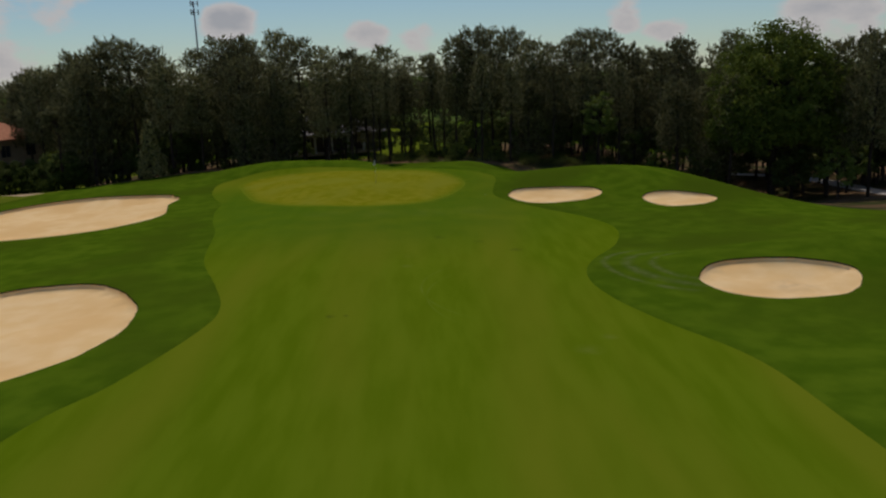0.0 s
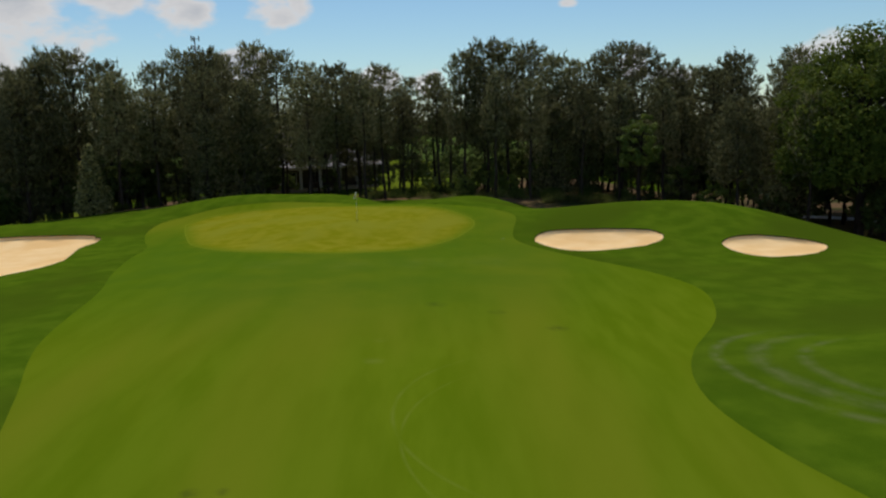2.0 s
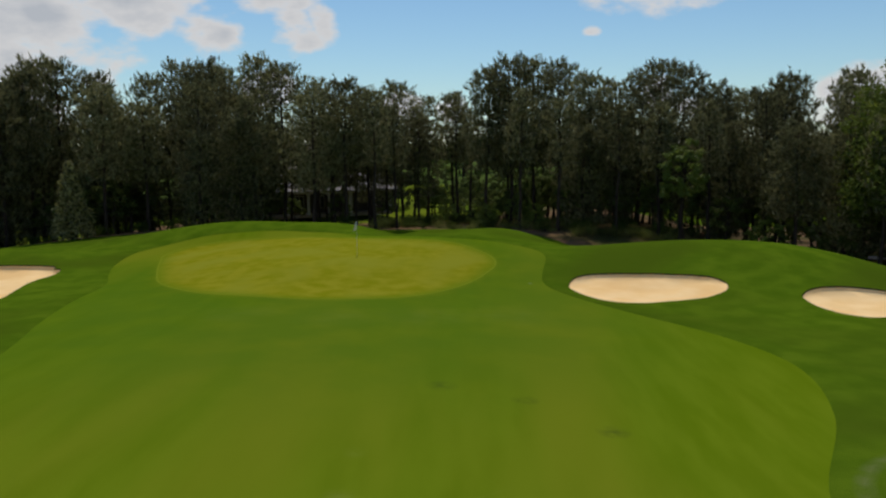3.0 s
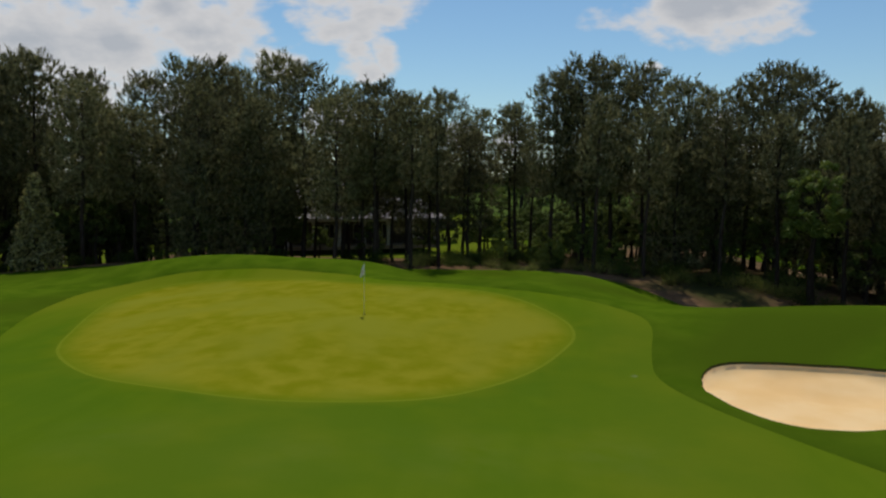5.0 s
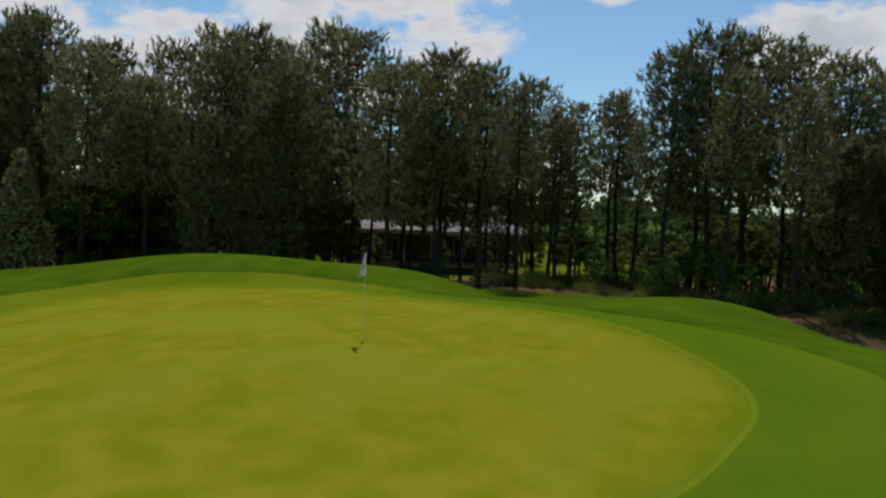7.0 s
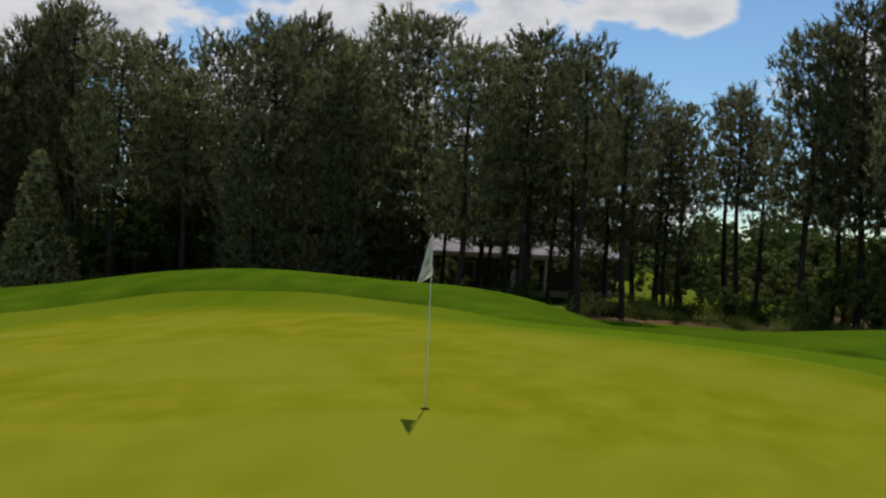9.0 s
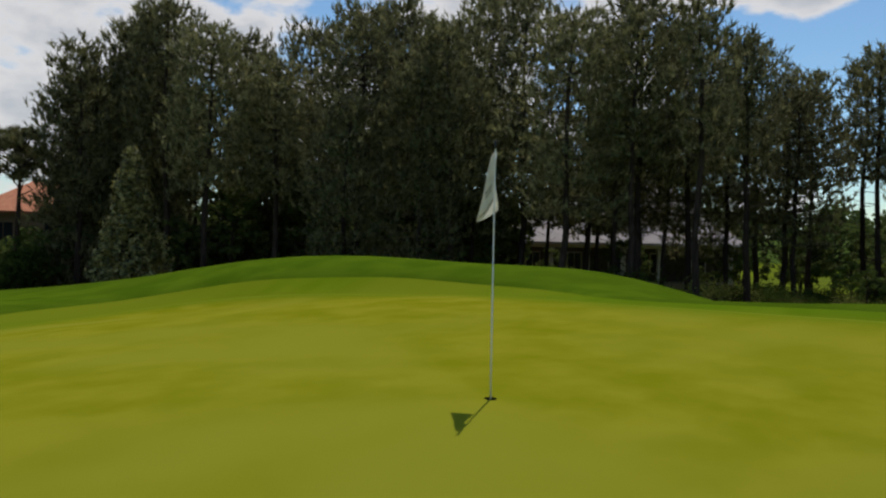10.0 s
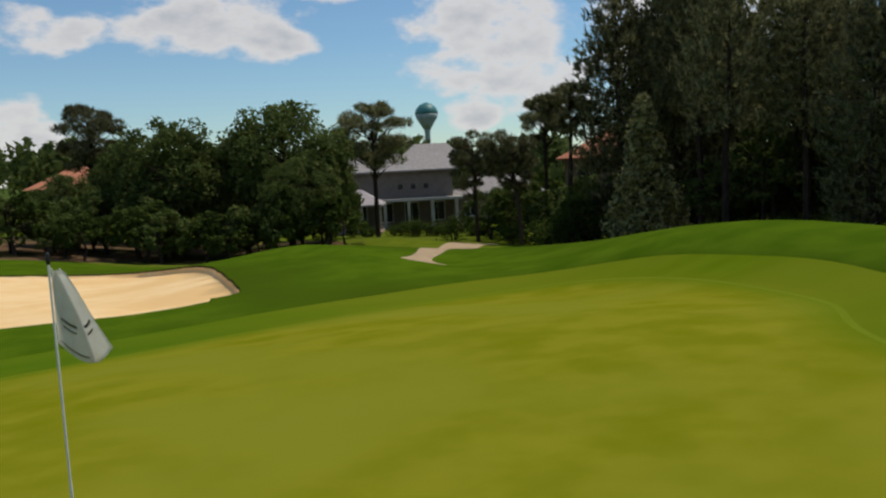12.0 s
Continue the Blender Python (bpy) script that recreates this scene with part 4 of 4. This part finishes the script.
SKIRTED = [(-36.5, 37.5, 9.5), (-41.5, 32.5, 11.5), (-19.0, 29.0, 8.5), (-15.5, 30.0, 9.5), (-39.5, 35.0, 15.5), (-44.0, 36.5, 12.5), (-31.5, 38.5, 11.5), (-25.5, 38.0, 9.0),
           (19.5, 36.0, 9.0), (23.0, 38.0, 8.5), (33.5, 33.0, 9.0), (20.5, 49.0, 11.0), (29.5, 39.0, 9.0), (36.5, 42.0, 11.0), (43.5, 29.0, 10.0), (49.0, 36.0, 12.0)]
UNDERSTOREY = [(6.5, 58, 0.8), (9.0, 66, 1.2), (14, 55, 1.2), (1.5, 63, 0.6), (19.5, 46, 1.0), (23.5, 51, 1.2), (31.5, 51, 1.4), (37, 36, 1.2), (27, 36.5, 0.8), (33, 31.5, 0.9), (12, 44.5, 0.7),
               (14, 46, 0.9), (18.5, 38, 0.9), (23, 37, 0.8), (33, 36, 1.1), (36, 28, 1.0), (40, 22, 1.0), (44, 26, 1.2), (30, 46, 1.2), (25, 48, 1.1), (48, 15, 1.1),
               (52, 12, 1.2), (56, 18, 1.3), (60, 24, 1.4), (10, 52, 0.8), (-7, 39, 0.6), (41, 30, 1.3), (35, 50, 1.4), (45, 48, 1.4), (20, 55, 1.2), (55, 34, 1.4),
               (-18, 49, 0.8), (-14.5, 50, 0.6), (-3.5, 50, 0.75), (0.5, 58, 0.8), (16, 50, 1.1), (12.5, 57, 1.2), (27, 54, 1.4), (22.5, 44, 1.0), (28.5, 43, 1.0), (33, 44, 1.2),
               (38, 40, 1.3), (50, 20, 1.2), (46, 40, 1.4), (51, 30, 1.4), (17, 60, 1.3), (8, 62, 1.0), (4, 66, 1.1), (40, 56, 1.5), (30, 60, 1.5), (-24, 52, 1.2), (-32, 50, 1.3), (-38, 45, 1.3),
               (-22, 47, 0.6), (-26, 46, 0.7), (-30, 46.5, 0.8), (-34, 47, 0.9), (-19, 44, 0.5), (-24, 49.5, 0.7), (-28, 50, 0.9), (-36, 49, 1.0), (-31, 43, 0.6), (-21, 51, 0.6), (-27.5, 42, 0.5), (-23, 43, 0.5)]


def far_woods():
    """Woods all round in the distance, as one mass of leaves on stems."""
    rng = np.random.default_rng(77)
    wood, crown = Soup(), Soup()
    for i in range(880):
        a = rng.uniform(0, 2 * np.pi) if i < 620 else rng.uniform(0.9, 2.3)
        r = rng.uniform(125, 330) if i % 3 and i < 620 else rng.uniform(330, 700)
        if i >= 620:
            r = rng.uniform(170, 260)
        if i >= 760:
            a, r = rng.uniform(2.55, 3.25), rng.uniform(116, 165)
        x, y = r * np.cos(a) - 10, r * np.sin(a)
        if abs(x - 5) < 45 and y < -60:
            continue
        if x < -60 and -10 < y < 75 and r < 116 or math.hypot(x + 120, y + 4) < 16:
            continue
        z = float(height(x, y))
        tall = rng.uniform(9, 15)
        wide = rng.uniform(2.6, 4.5)
        wood.add(*tube([(x, y, z - 0.3), (x + rng.normal(0, 0.3), y, z + tall * 0.8)], [0.28, 0.08], 4))
        n = 90 if r < 330 else 50
        d = unit(rng.normal(size=(n, 3)))
        c = np.array([x, y, z + tall * 0.62]) + d * np.array([wide, wide, tall * 0.36]) * rng.uniform(0.5, 1.0, (n, 1))
        crown.leaves(c, unit(d + 0.5 * rng.normal(size=(n, 3))), 1.7, rng, 0.8)
    trees = thing("far_woods", "dark green woods along the horizon", "woods")
    trees["kind"] = "stuff"
    wood.mesh("stems", BARK, trees)
    crown.mesh("foliage", LEAF, trees)


build_wood()
far_woods()

# ---------------------------------------------------------------- flagstick and cup
def revolve(profile, sides=20):
    """A turned form from (radius, height) pairs."""
    bm = bmesh.new()
    rows = []
    for r, z in profile:
        rows.append([bm.verts.new((r * math.cos(2 * math.pi * k / sides), r * math.sin(2 * math.pi * k / sides), z)) for k in range(sides)])
    for a, b in zip(rows, rows[1:]):
        for k in range(sides):
            bm.faces.new((a[k], a[(k + 1) % sides], b[(k + 1) % sides], b[k]))
    for row, flip in ((rows[0], True), (rows[-1], False)):
        bm.faces.new(row[::-1] if flip else row)
    for f in bm.faces:
        f.smooth = len(f.verts) == 4
    return bm


def build_flag():
    z0 = float(height(0, 0))
    flag = thing("flagstick", "white flagstick with a limp white flag standing in the hole", "flagstick")
    flag.location = (0, 0, z0)
    part("pole", revolve([(0.0085, -0.14), (0.0085, 0.9), (0.0072, 0.92), (0.0068, 2.16), (0.005, 2.17)], 10), WHITE, flag)
    part("cap", revolve([(0.007, 2.165), (0.012, 2.175), (0.012, 2.225), (0.006, 2.235)], 10), DARK, flag, "small black cap")
    # cloth: hangs from the top third of the pole, folded by a light wind towards -x and the tee
    def drape(u, v):
        # in plan the cloth blows away from the tee, folds, and comes back towards the trees
        fan = 0.12 + 0.88 * v ** 0.8
        if u < 0.55:
            w = u / 0.55
            x, y = -0.24 * w, 0.17 * w
        else:
            w = (u - 0.55) / 0.45
            x, y = -0.24 + 0.16 * w, 0.17 + 0.11 * w
        x, y = x * fan + 0.012 * math.sin(v * 5 + u * 9) * u, y * fan + 0.012 * math.cos(v * 4 + u * 7) * u
        return Vector((x, y + 0.010, 2.155 - 0.43 * v - (0.17 * math.sin(math.pi * min(u / 1.1, 1.0)) + 0.03 * u) * (0.15 + 0.85 * v)))

    def sheet(u0, u1, v0, v1, nu, nv, lift, thick):
        bm = bmesh.new()
        rows = []
        for j in range(nv + 1):
            row = []
            for i in range(nu + 1):
                u, v = u0 + (u1 - u0) * i / nu, v0 + (v1 - v0) * j / nv
                p = drape(u, v)
                n = (drape(u + 0.01, v) - p).cross(drape(u, v + 0.01) - p).normalized()
                row.append(bm.verts.new(p + n * lift))
            rows.append(row)
        for j in range(nv):
            for i in range(nu):
                bm.faces.new((rows[j][i], rows[j][i + 1], rows[j + 1][i + 1], rows[j + 1][i])).smooth = True
        bmesh.ops.solidify(bm, geom=bm.faces[:], thickness=thick)
        return bm

    part("flag_cloth", sheet(0, 1, 0, 1, 24, 18, 0.0, 0.003), CLOTH, flag, "limp creamy white cloth")
    for u0, u1, v0, v1 in ((0.10, 0.40, 0.60, 0.63), (0.12, 0.36, 0.68, 0.70), (0.62, 0.90, 0.58, 0.61), (0.64, 0.86, 0.67, 0.69), (0.04, 0.46, 0.93, 0.95)):
        for side in (0.005, -0.006):
            part("printed_bar", sheet(u0, u1, v0, v1, 6, 1, side, 0.001), PRINT, flag)
    cup = thing("hole_cup", "white-lined round hole in the green", "hole")
    cup.location = (0, 0, z0)
    bm = bmesh.new()
    n = 18
    ring = lambda r, z: [bm.verts.new((r * math.cos(2 * math.pi * k / n), r * math.sin(2 * math.pi * k / n), z)) for k in range(n)]
    a, b, c = ring(CUP_RADIUS + 0.001, 0.004), ring(CUP_RADIUS + 0.001, -0.03), ring(CUP_RADIUS, -0.15)
    for p, q in ((a, b), (b, c)):
        for k in range(n):
            bm.faces.new((p[k], q[k], q[(k + 1) % n], p[(k + 1) % n]))
    bm.faces.new(c)
    part("lining", bm, LIP, cup)


build_flag()


# ---------------------------------------------------------------- buildings
def box_into(bm, x0, x1, y0, y1, z0, z1):
    v = [bm.verts.new((x, y, z)) for z in (z0, z1) for x, y in ((x0, y0), (x1, y0), (x1, y1), (x0, y1))]
    for q in ((0, 3, 2, 1), (4, 5, 6, 7), (0, 1, 5, 4), (1, 2, 6, 5), (2, 3, 7, 6), (3, 0, 4, 7)):
        bm.faces.new([v[i] for i in q])
    return v


def box(*a, bevel=0.0):
    bm = bmesh.new()
    box_into(bm, *a)
    if bevel:
        bmesh.ops.bevel(bm, geom=bm.edges[:], offset=bevel, segments=1, affect="EDGES")
    return bm


def hip_roof(x0, x1, y0, y1, z, rise, thick=0.18, ridge=None):
    """A hipped roof slab with eaves; the ridge runs along the longer side."""
    bm = bmesh.new()
    w, d = x1 - x0, y1 - y0
    ins = min(w, d) / 2 if ridge is None else ridge
    if w >= d:
        r0, r1 = (x0 + ins, (y0 + y1) / 2, z + rise), (x1 - ins, (y0 + y1) / 2, z + rise)
    else:
        r0, r1 = ((x0 + x1) / 2, y0 + ins, z + rise), ((x0 + x1) / 2, y1 - ins, z + rise)
    e = [bm.verts.new((x, y, zz)) for zz in (z - thick, z) for x, y in ((x0, y0), (x1, y0), (x1, y1), (x0, y1))]
    a, b = bm.verts.new(r0), bm.verts.new(r1)
    bm.faces.new((e[3], e[2], e[1], e[0]))
    for i in range(4):
        j = (i + 1) % 4
        bm.faces.new((e[i], e[j], e[4 + j], e[4 + i]))
    if w >= d:
        bm.faces.new((e[4], e[5], b, a)), bm.faces.new((e[6], e[7], a, b)), bm.faces.new((e[5], e[6], b)), bm.faces.new((e[7], e[4], a))
    else:
        bm.faces.new((e[4], e[5], a)), bm.faces.new((e[5], e[6], b, a)), bm.faces.new((e[6], e[7], b)), bm.faces.new((e[7], e[4], a, b))
    return bm


def window_on(parent, x, y, z, w, h, frame_mat=None):
    """A window on the front (-y) of a house at x, with frame, sill, bars and pane."""
    win = new("window")
    win.parent = parent
    win.location = (x, y, z)
    fr = bmesh.new()
    t = 0.09
    for a in ((-w / 2 - t, -w / 2, -0.06, 0.02, 0, h), (w / 2, w / 2 + t, -0.06, 0.02, 0, h), (-w / 2 - t, w / 2 + t, -0.06, 0.02, h, h + t), (-0.025, 0.025, -0.03, 0.02, 0, h)):
        box_into(fr, *a)
    part("window_frame", fr, frame_mat or WHITE, win)
    part("window_sill", box(-w / 2 - 0.14, w / 2 + 0.14, -0.12, 0.02, -0.08, 0.0), frame_mat or WHITE, win)
    part("pane", box(-w / 2, w / 2, -0.012, 0.0, 0, h), GLASS, win)
    return win


def column(parent, x, y, z0, z1, w=0.3, name="column", mat=None):
    bm = bmesh.new()
    box_into(bm, x - w / 2, x + w / 2, y - w / 2, y + w / 2, z0 + 0.25, z1 - 0.2)
    box_into(bm, x - w * 0.7, x + w * 0.7, y - w * 0.7, y + w * 0.7, z0, z0 + 0.25)
    box_into(bm, x - w * 0.7, x + w * 0.7, y - w * 0.7, y + w * 0.7, z1 - 0.2, z1)
    return part(name, bm, mat or TRIM, parent)


def porch_house(x, y, z, turn):
    """Low house behind the wood: pale metal roof, deep shaded porch on white columns."""
    h = thing("porch_house", "low house with pale metal roof and white-columned porch behind the pines", "house")
    h.matrix_basis = pose(x, y, z, 0, 0, turn)
    # wall colour carries the deep shade under the porch roof
    part("wall", box(-9, 9, 2.6, 11, 0, 3.2), SHADED_SIDING, h)
    part("porch_floor", box(-9, 9, -0.2, 2.6, -0.3, 0.12), STUCCO, h)
    part("roof", hip_roof(-9.8, 9.8, -0.7, 11.8, 3.35, 6.2), METAL_ROOF, h)
    part("beam", box(-9.1, 9.1, -0.15, 0.15, 2.9, 3.17), TRIM, h)
    for k in range(7):
        column(h, -8.8 + k * 2.93, 0, 0.12, 2.9, 0.34)
    for k in range(5):
        window_on(h, -7 + k * 3.5, 2.6, 0.8, 1.1, 1.6, TRIM)
    return h


def grey_house(x, y, z, turn):
    """Two-storey house: grey siding over a white-columned loggia, hipped roof."""
    h = thing("grey_house", "two-storey grey house with a hipped roof above a columned porch", "house")
    h.matrix_basis = pose(x, y, z, 0, 0, turn)
    part("wall", box(-6.5, 6.5, 4.6, 11, 0, 3.45), SIDING, h)
    part("upper_wall", box(-6.5, 6.5, 1.2, 9.4, 3.5, 6.6), SIDING, h)
    part("porch_roof", box(-8.2, 7.6, -1.2, 4.6, 3.15, 3.45), TRIM, h)
    part("roof", hip_roof(-7.2, 7.2, 0.4, 9.6, 6.75, 2.0, ridge=1.5), SHINGLE, h)
    part("rear_wall", box(0.5, 7.5, 6.5, 14, 6.6, 7.6), SIDING, h)
    part("rear_roof", hip_roof(-0.6, 8.6, 6.2, 15, 7.6, 2.4, ridge=2.5), SHINGLE, h)
    part("wing_wall", box(6.5, 17, 4.0, 11, 0, 3.4), SIDING, h)
    part("wing_roof", hip_roof(6.0, 17.8, 3.2, 11.8, 3.5, 2.2, ridge=3.5), SHINGLE, h)
    part("porch_floor", box(-8.2, 7.6, -1.2, 4.6, -0.4, 0.1), STUCCO, h)
    for k in range(6):
        column(h, -7.1 + k * 2.79, -0.9, 0.1, 3.15, 0.34)
    for k in range(3):
        window_on(h, 0.3 + k * 1.52, 1.2, 4.5, 0.5, 0.6, SIDING)
    for k in range(4):
        window_on(h, -5 + k * 3.2, 4.6, 0.5, 1.6, 2.2)
    for k in range(3):
        window_on(h, 8.6 + k * 3.0, 4.0, 0.8, 1.2, 1.7)
    return h


def orange_house(x, y, z, turn, wide=12.0):
    """Two-storey tan stucco villa with a clay tile hip roof."""
    h = thing("tile_roof_house", "two-storey tan stucco house with an orange clay tile roof", "house")
    h.matrix_basis = pose(x, y, z, 0, 0, turn)
    w = wide / 2
    part("wall", box(-w, w, 0, 10, 0, 6.4), STUCCO, h)
    part("roof", hip_roof(-w - 0.8, w + 0.8, -0.8, 10.8, 6.5, 3.0), CLAY, h)
    part("cornice", box(-w - 0.25, w + 0.25, -0.25, 10.25, 6.0, 6.32), STUCCO, h)
    for k in range(3):
        window_on(h, -w + 2 + k * (wide - 4) / 2, 0, 3.8, 1.5, 1.7, STUCCO)
        window_on(h, -w + 2 + k * (wide - 4) / 2, 0, 0.7, 1.5, 1.8, STUCCO)
    return h


def pavilion(x, y, z, turn):
    h = thing("pavilion", "small open pavilion with a pale hipped roof beside the house", "pavilion")
    h.matrix_basis = pose(x, y, z, 0, 0, turn)
    part("roof", hip_roof(-2.6, 2.6, -2.6, 2.6, 3.0, 1.6, ridge=2.4), METAL_ROOF, h)
    for a in (-2, 2):
        for b in (-2, 2):
            column(h, a, b, 0, 2.83, 0.26, "post")
    part("floor", box(-2.4, 2.4, -2.4, 2.4, -0.4, 0.02), STUCCO, h)
    return h


def water_tower(x, y, z, top):
    t = thing("water_tower", "teal-topped water tower on a pale stem above the trees", "water tower")
    t.location = (x, y, z)
    r = 4.7
    c = top - r * 0.95
    prof = [(1.5, 0), (1.2, 3), (1.1, c - 7.2), (1.4, c - 6.2), (2.8, c - 3.8), (4.1, c - 1.8), (r, c)]
    part("stem", revolve(prof[:4], 28), GREY_STEEL, t)
    part("bowl", revolve(prof[3:], 28), GREY_STEEL, t)
    part("tank_roof", revolve([(r, c)] + [(r * math.cos(a), c + r * 0.95 * math.sin(a)) for a in (0.25, 0.5, 0.8, 1.1, 1.35)] + [(0.3, top + 0.25)], 28), TEAL, t, "teal dome")
    return t


def cell_tower(x, y, z, top):
    t = thing("radio_mast", "thin steel radio mast with antenna panels above the wood", "mast")
    t.location = (x, y, z)
    part("mast_pole", revolve([(0.75, 0), (0.42, top * 0.7), (0.28, top - z)], 12), STEEL, t)
    bm = bmesh.new()
    H = top - z
    for lev in (H - 1.0, H - 5.0):
        for k in range(3):
            a = 2 * math.pi * k / 3
            cx, cy = 1.9 * math.cos(a), 1.9 * math.sin(a)
            box_into(bm, cx - 0.25, cx + 0.25, cy - 0.25, cy + 0.25, lev - 1.2, lev + 1.2)
            box_into(bm, min(0, cx) - 0.08, max(0, cx) + 0.08, min(0, cy) - 0.08, max(0, cy) + 0.08, lev - 0.1, lev + 0.1)
    part("antenna", bm, STEEL, t)
    return t


porch_house(-11.5, 59.5, -2.5, 26)
grey_house(-86.0, 31.5, -4.6, 68)
pavilion(-81.6, 25.6, -4.3, 68)
orange_house(-59.4, 45.4, -3.9, 57)
orange_house(-120, -4, -4.5, 85)
water_tower(-306, 121.0, -6, 33.6)
cell_tower(-105, 322, -5, 47)

# ---------------------------------------------------------------- other trees
def build_others():
    big = broadleaf(71, 20.0, 6.9, 340, 110, 0.36, LIGHT_LEAF, 0.02, "sweetgum_tree", "tall leafy light green hardwood at the edge of the wood")
    big.matrix_basis = place(big, 47.2, 19.0, 0.0, 1.11)
    young = broadleaf(72, 11.5, 2.2, 70, 60, 0.30, YOUNG_LEAF, 0.25, "young_hardwood", "slim light green young hardwood among the pines")
    young.matrix_basis = place(young, 27.7, 27.8)
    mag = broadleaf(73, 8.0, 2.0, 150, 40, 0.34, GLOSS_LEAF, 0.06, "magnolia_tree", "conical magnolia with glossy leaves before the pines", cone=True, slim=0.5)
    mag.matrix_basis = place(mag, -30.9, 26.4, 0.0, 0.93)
    oaks = Stand([broadleaf(80 + k, 11.0, 4.9, 230, 76, 0.37, LEAF, 0.03, "oak_tree", "broad dark green oak on the far lawn", "oaks by the houses") for k in range(2)])
    for k, (x, y, s) in enumerate(OAKS):
        oaks.plant(k, x, y, k * 1.7, s)
    open_pines = Stand([lawn_pine(90 + k, 13.0, (3.2, 2.1, 2.6)[k], (0.25, 0.16, 0.27)[k], (54, 30, 50)[k]) for k in range(3)])
    for k, (x, y, tall, form) in enumerate(LAWN_PINES):
        open_pines.plant(form, x, y, k * 2.1, tall / 13.0)


OAKS = [(-61, 4.5, 0.98), (-60, 13.5, 1.05), (-54, 13.0, 0.62), (-64, -3, 0.52), (-68, 9, 0.8), (-63, -12, 0.6), (-75, 20, 0.7), (-72, 2, 0.8)]
LAWN_PINES = [(-62.3, 21.4, 12.2, 0), (-62.6, 31, 10.6, 2), (-58.6, 36.1, 13.5, 1), (-44.1, 29.7, 11.6, 1), (-75, -1.5, 12.6, 0), (-78, 12, 11.8, 2), (-54.4, 31.2, 10.2, 2)]
build_others()


def build_hedges():
    rng = np.random.default_rng(9)
    thicket = Stand([broadleaf(340 + k, 4.2, 2.4, 36, 40, 0.36, (LEAF, SHRUB)[k], 0.0, "thicket_tree", "low dark leafy tree in the thicket by the meadow", "meadow thicket") for k in range(2)])
    for k in range(40):
        u = k / 39
        x, y = -57.0 + 5.5 * u + rng.normal(0, 1.2) - 3 * abs(rng.normal()), -22 + 37.5 * u + rng.normal(0, 0.7)
        thicket.plant(k, x, y, float(rng.uniform(0, 6)), float(rng.uniform(0.6, 1.15)))
    for x, y, s in ((-47.5, 32.5, 1.0), (-50.5, 34.5, 1.1), (-44.0, 31.5, 1.2), (-42.5, 29.8, 0.9), (-54, 36, 0.9), (-66.5, 37, 0.9), (-66, 34, 1.2), (-62, 35, 1.3), (-58.5, 36, 1.2), (-69, 39, 1.4), (-53.5, 37.5, 1.25), (-56.5, 39.0, 1.0), (-46, 35, 1.4), (-72, 38, 1.0), (-75, 41, 1.2), (-68, 41, 1.1), (-63, 38, 1.0), (-58, 40, 1.2), (-56, 4, 0.8), (-57, -4, 0.9), (-58, -9, 1.0), (-55, 9, 0.7)):
        thicket.plant(int(s * 10), x, y, x, s)
    hedge = Stand([shrub(330 + k, 1.4, 1.1, 13, 45, 0.2, SHRUB, "garden_shrub", "clipped green garden shrub before the houses", "garden shrubs") for k in range(2)])
    for k in range(26):
        u = rng.uniform(0, 1)
        x, y = -79.5 + 6 * u + rng.normal(0, 0.8), 22 + 18 * u + rng.normal(0, 0.8)
        hedge.plant(k, x + 3, y, float(rng.uniform(0, 6)), float(rng.uniform(0.6, 1.2)))
    for x, y, s in ((-50, 33, 1.3), (-52, 35, 1.5), (-56, 34, 1.6), (-46, 29, 1.2), (-44, 30, 1.6), (-58, 32, 1.3), (-66, 30, 1.5), (-47, 33, 1.8), (-42.5, 28.6, 1.8)):
        hedge.plant(int(10 * s), x, y, x, s)


build_hedges()
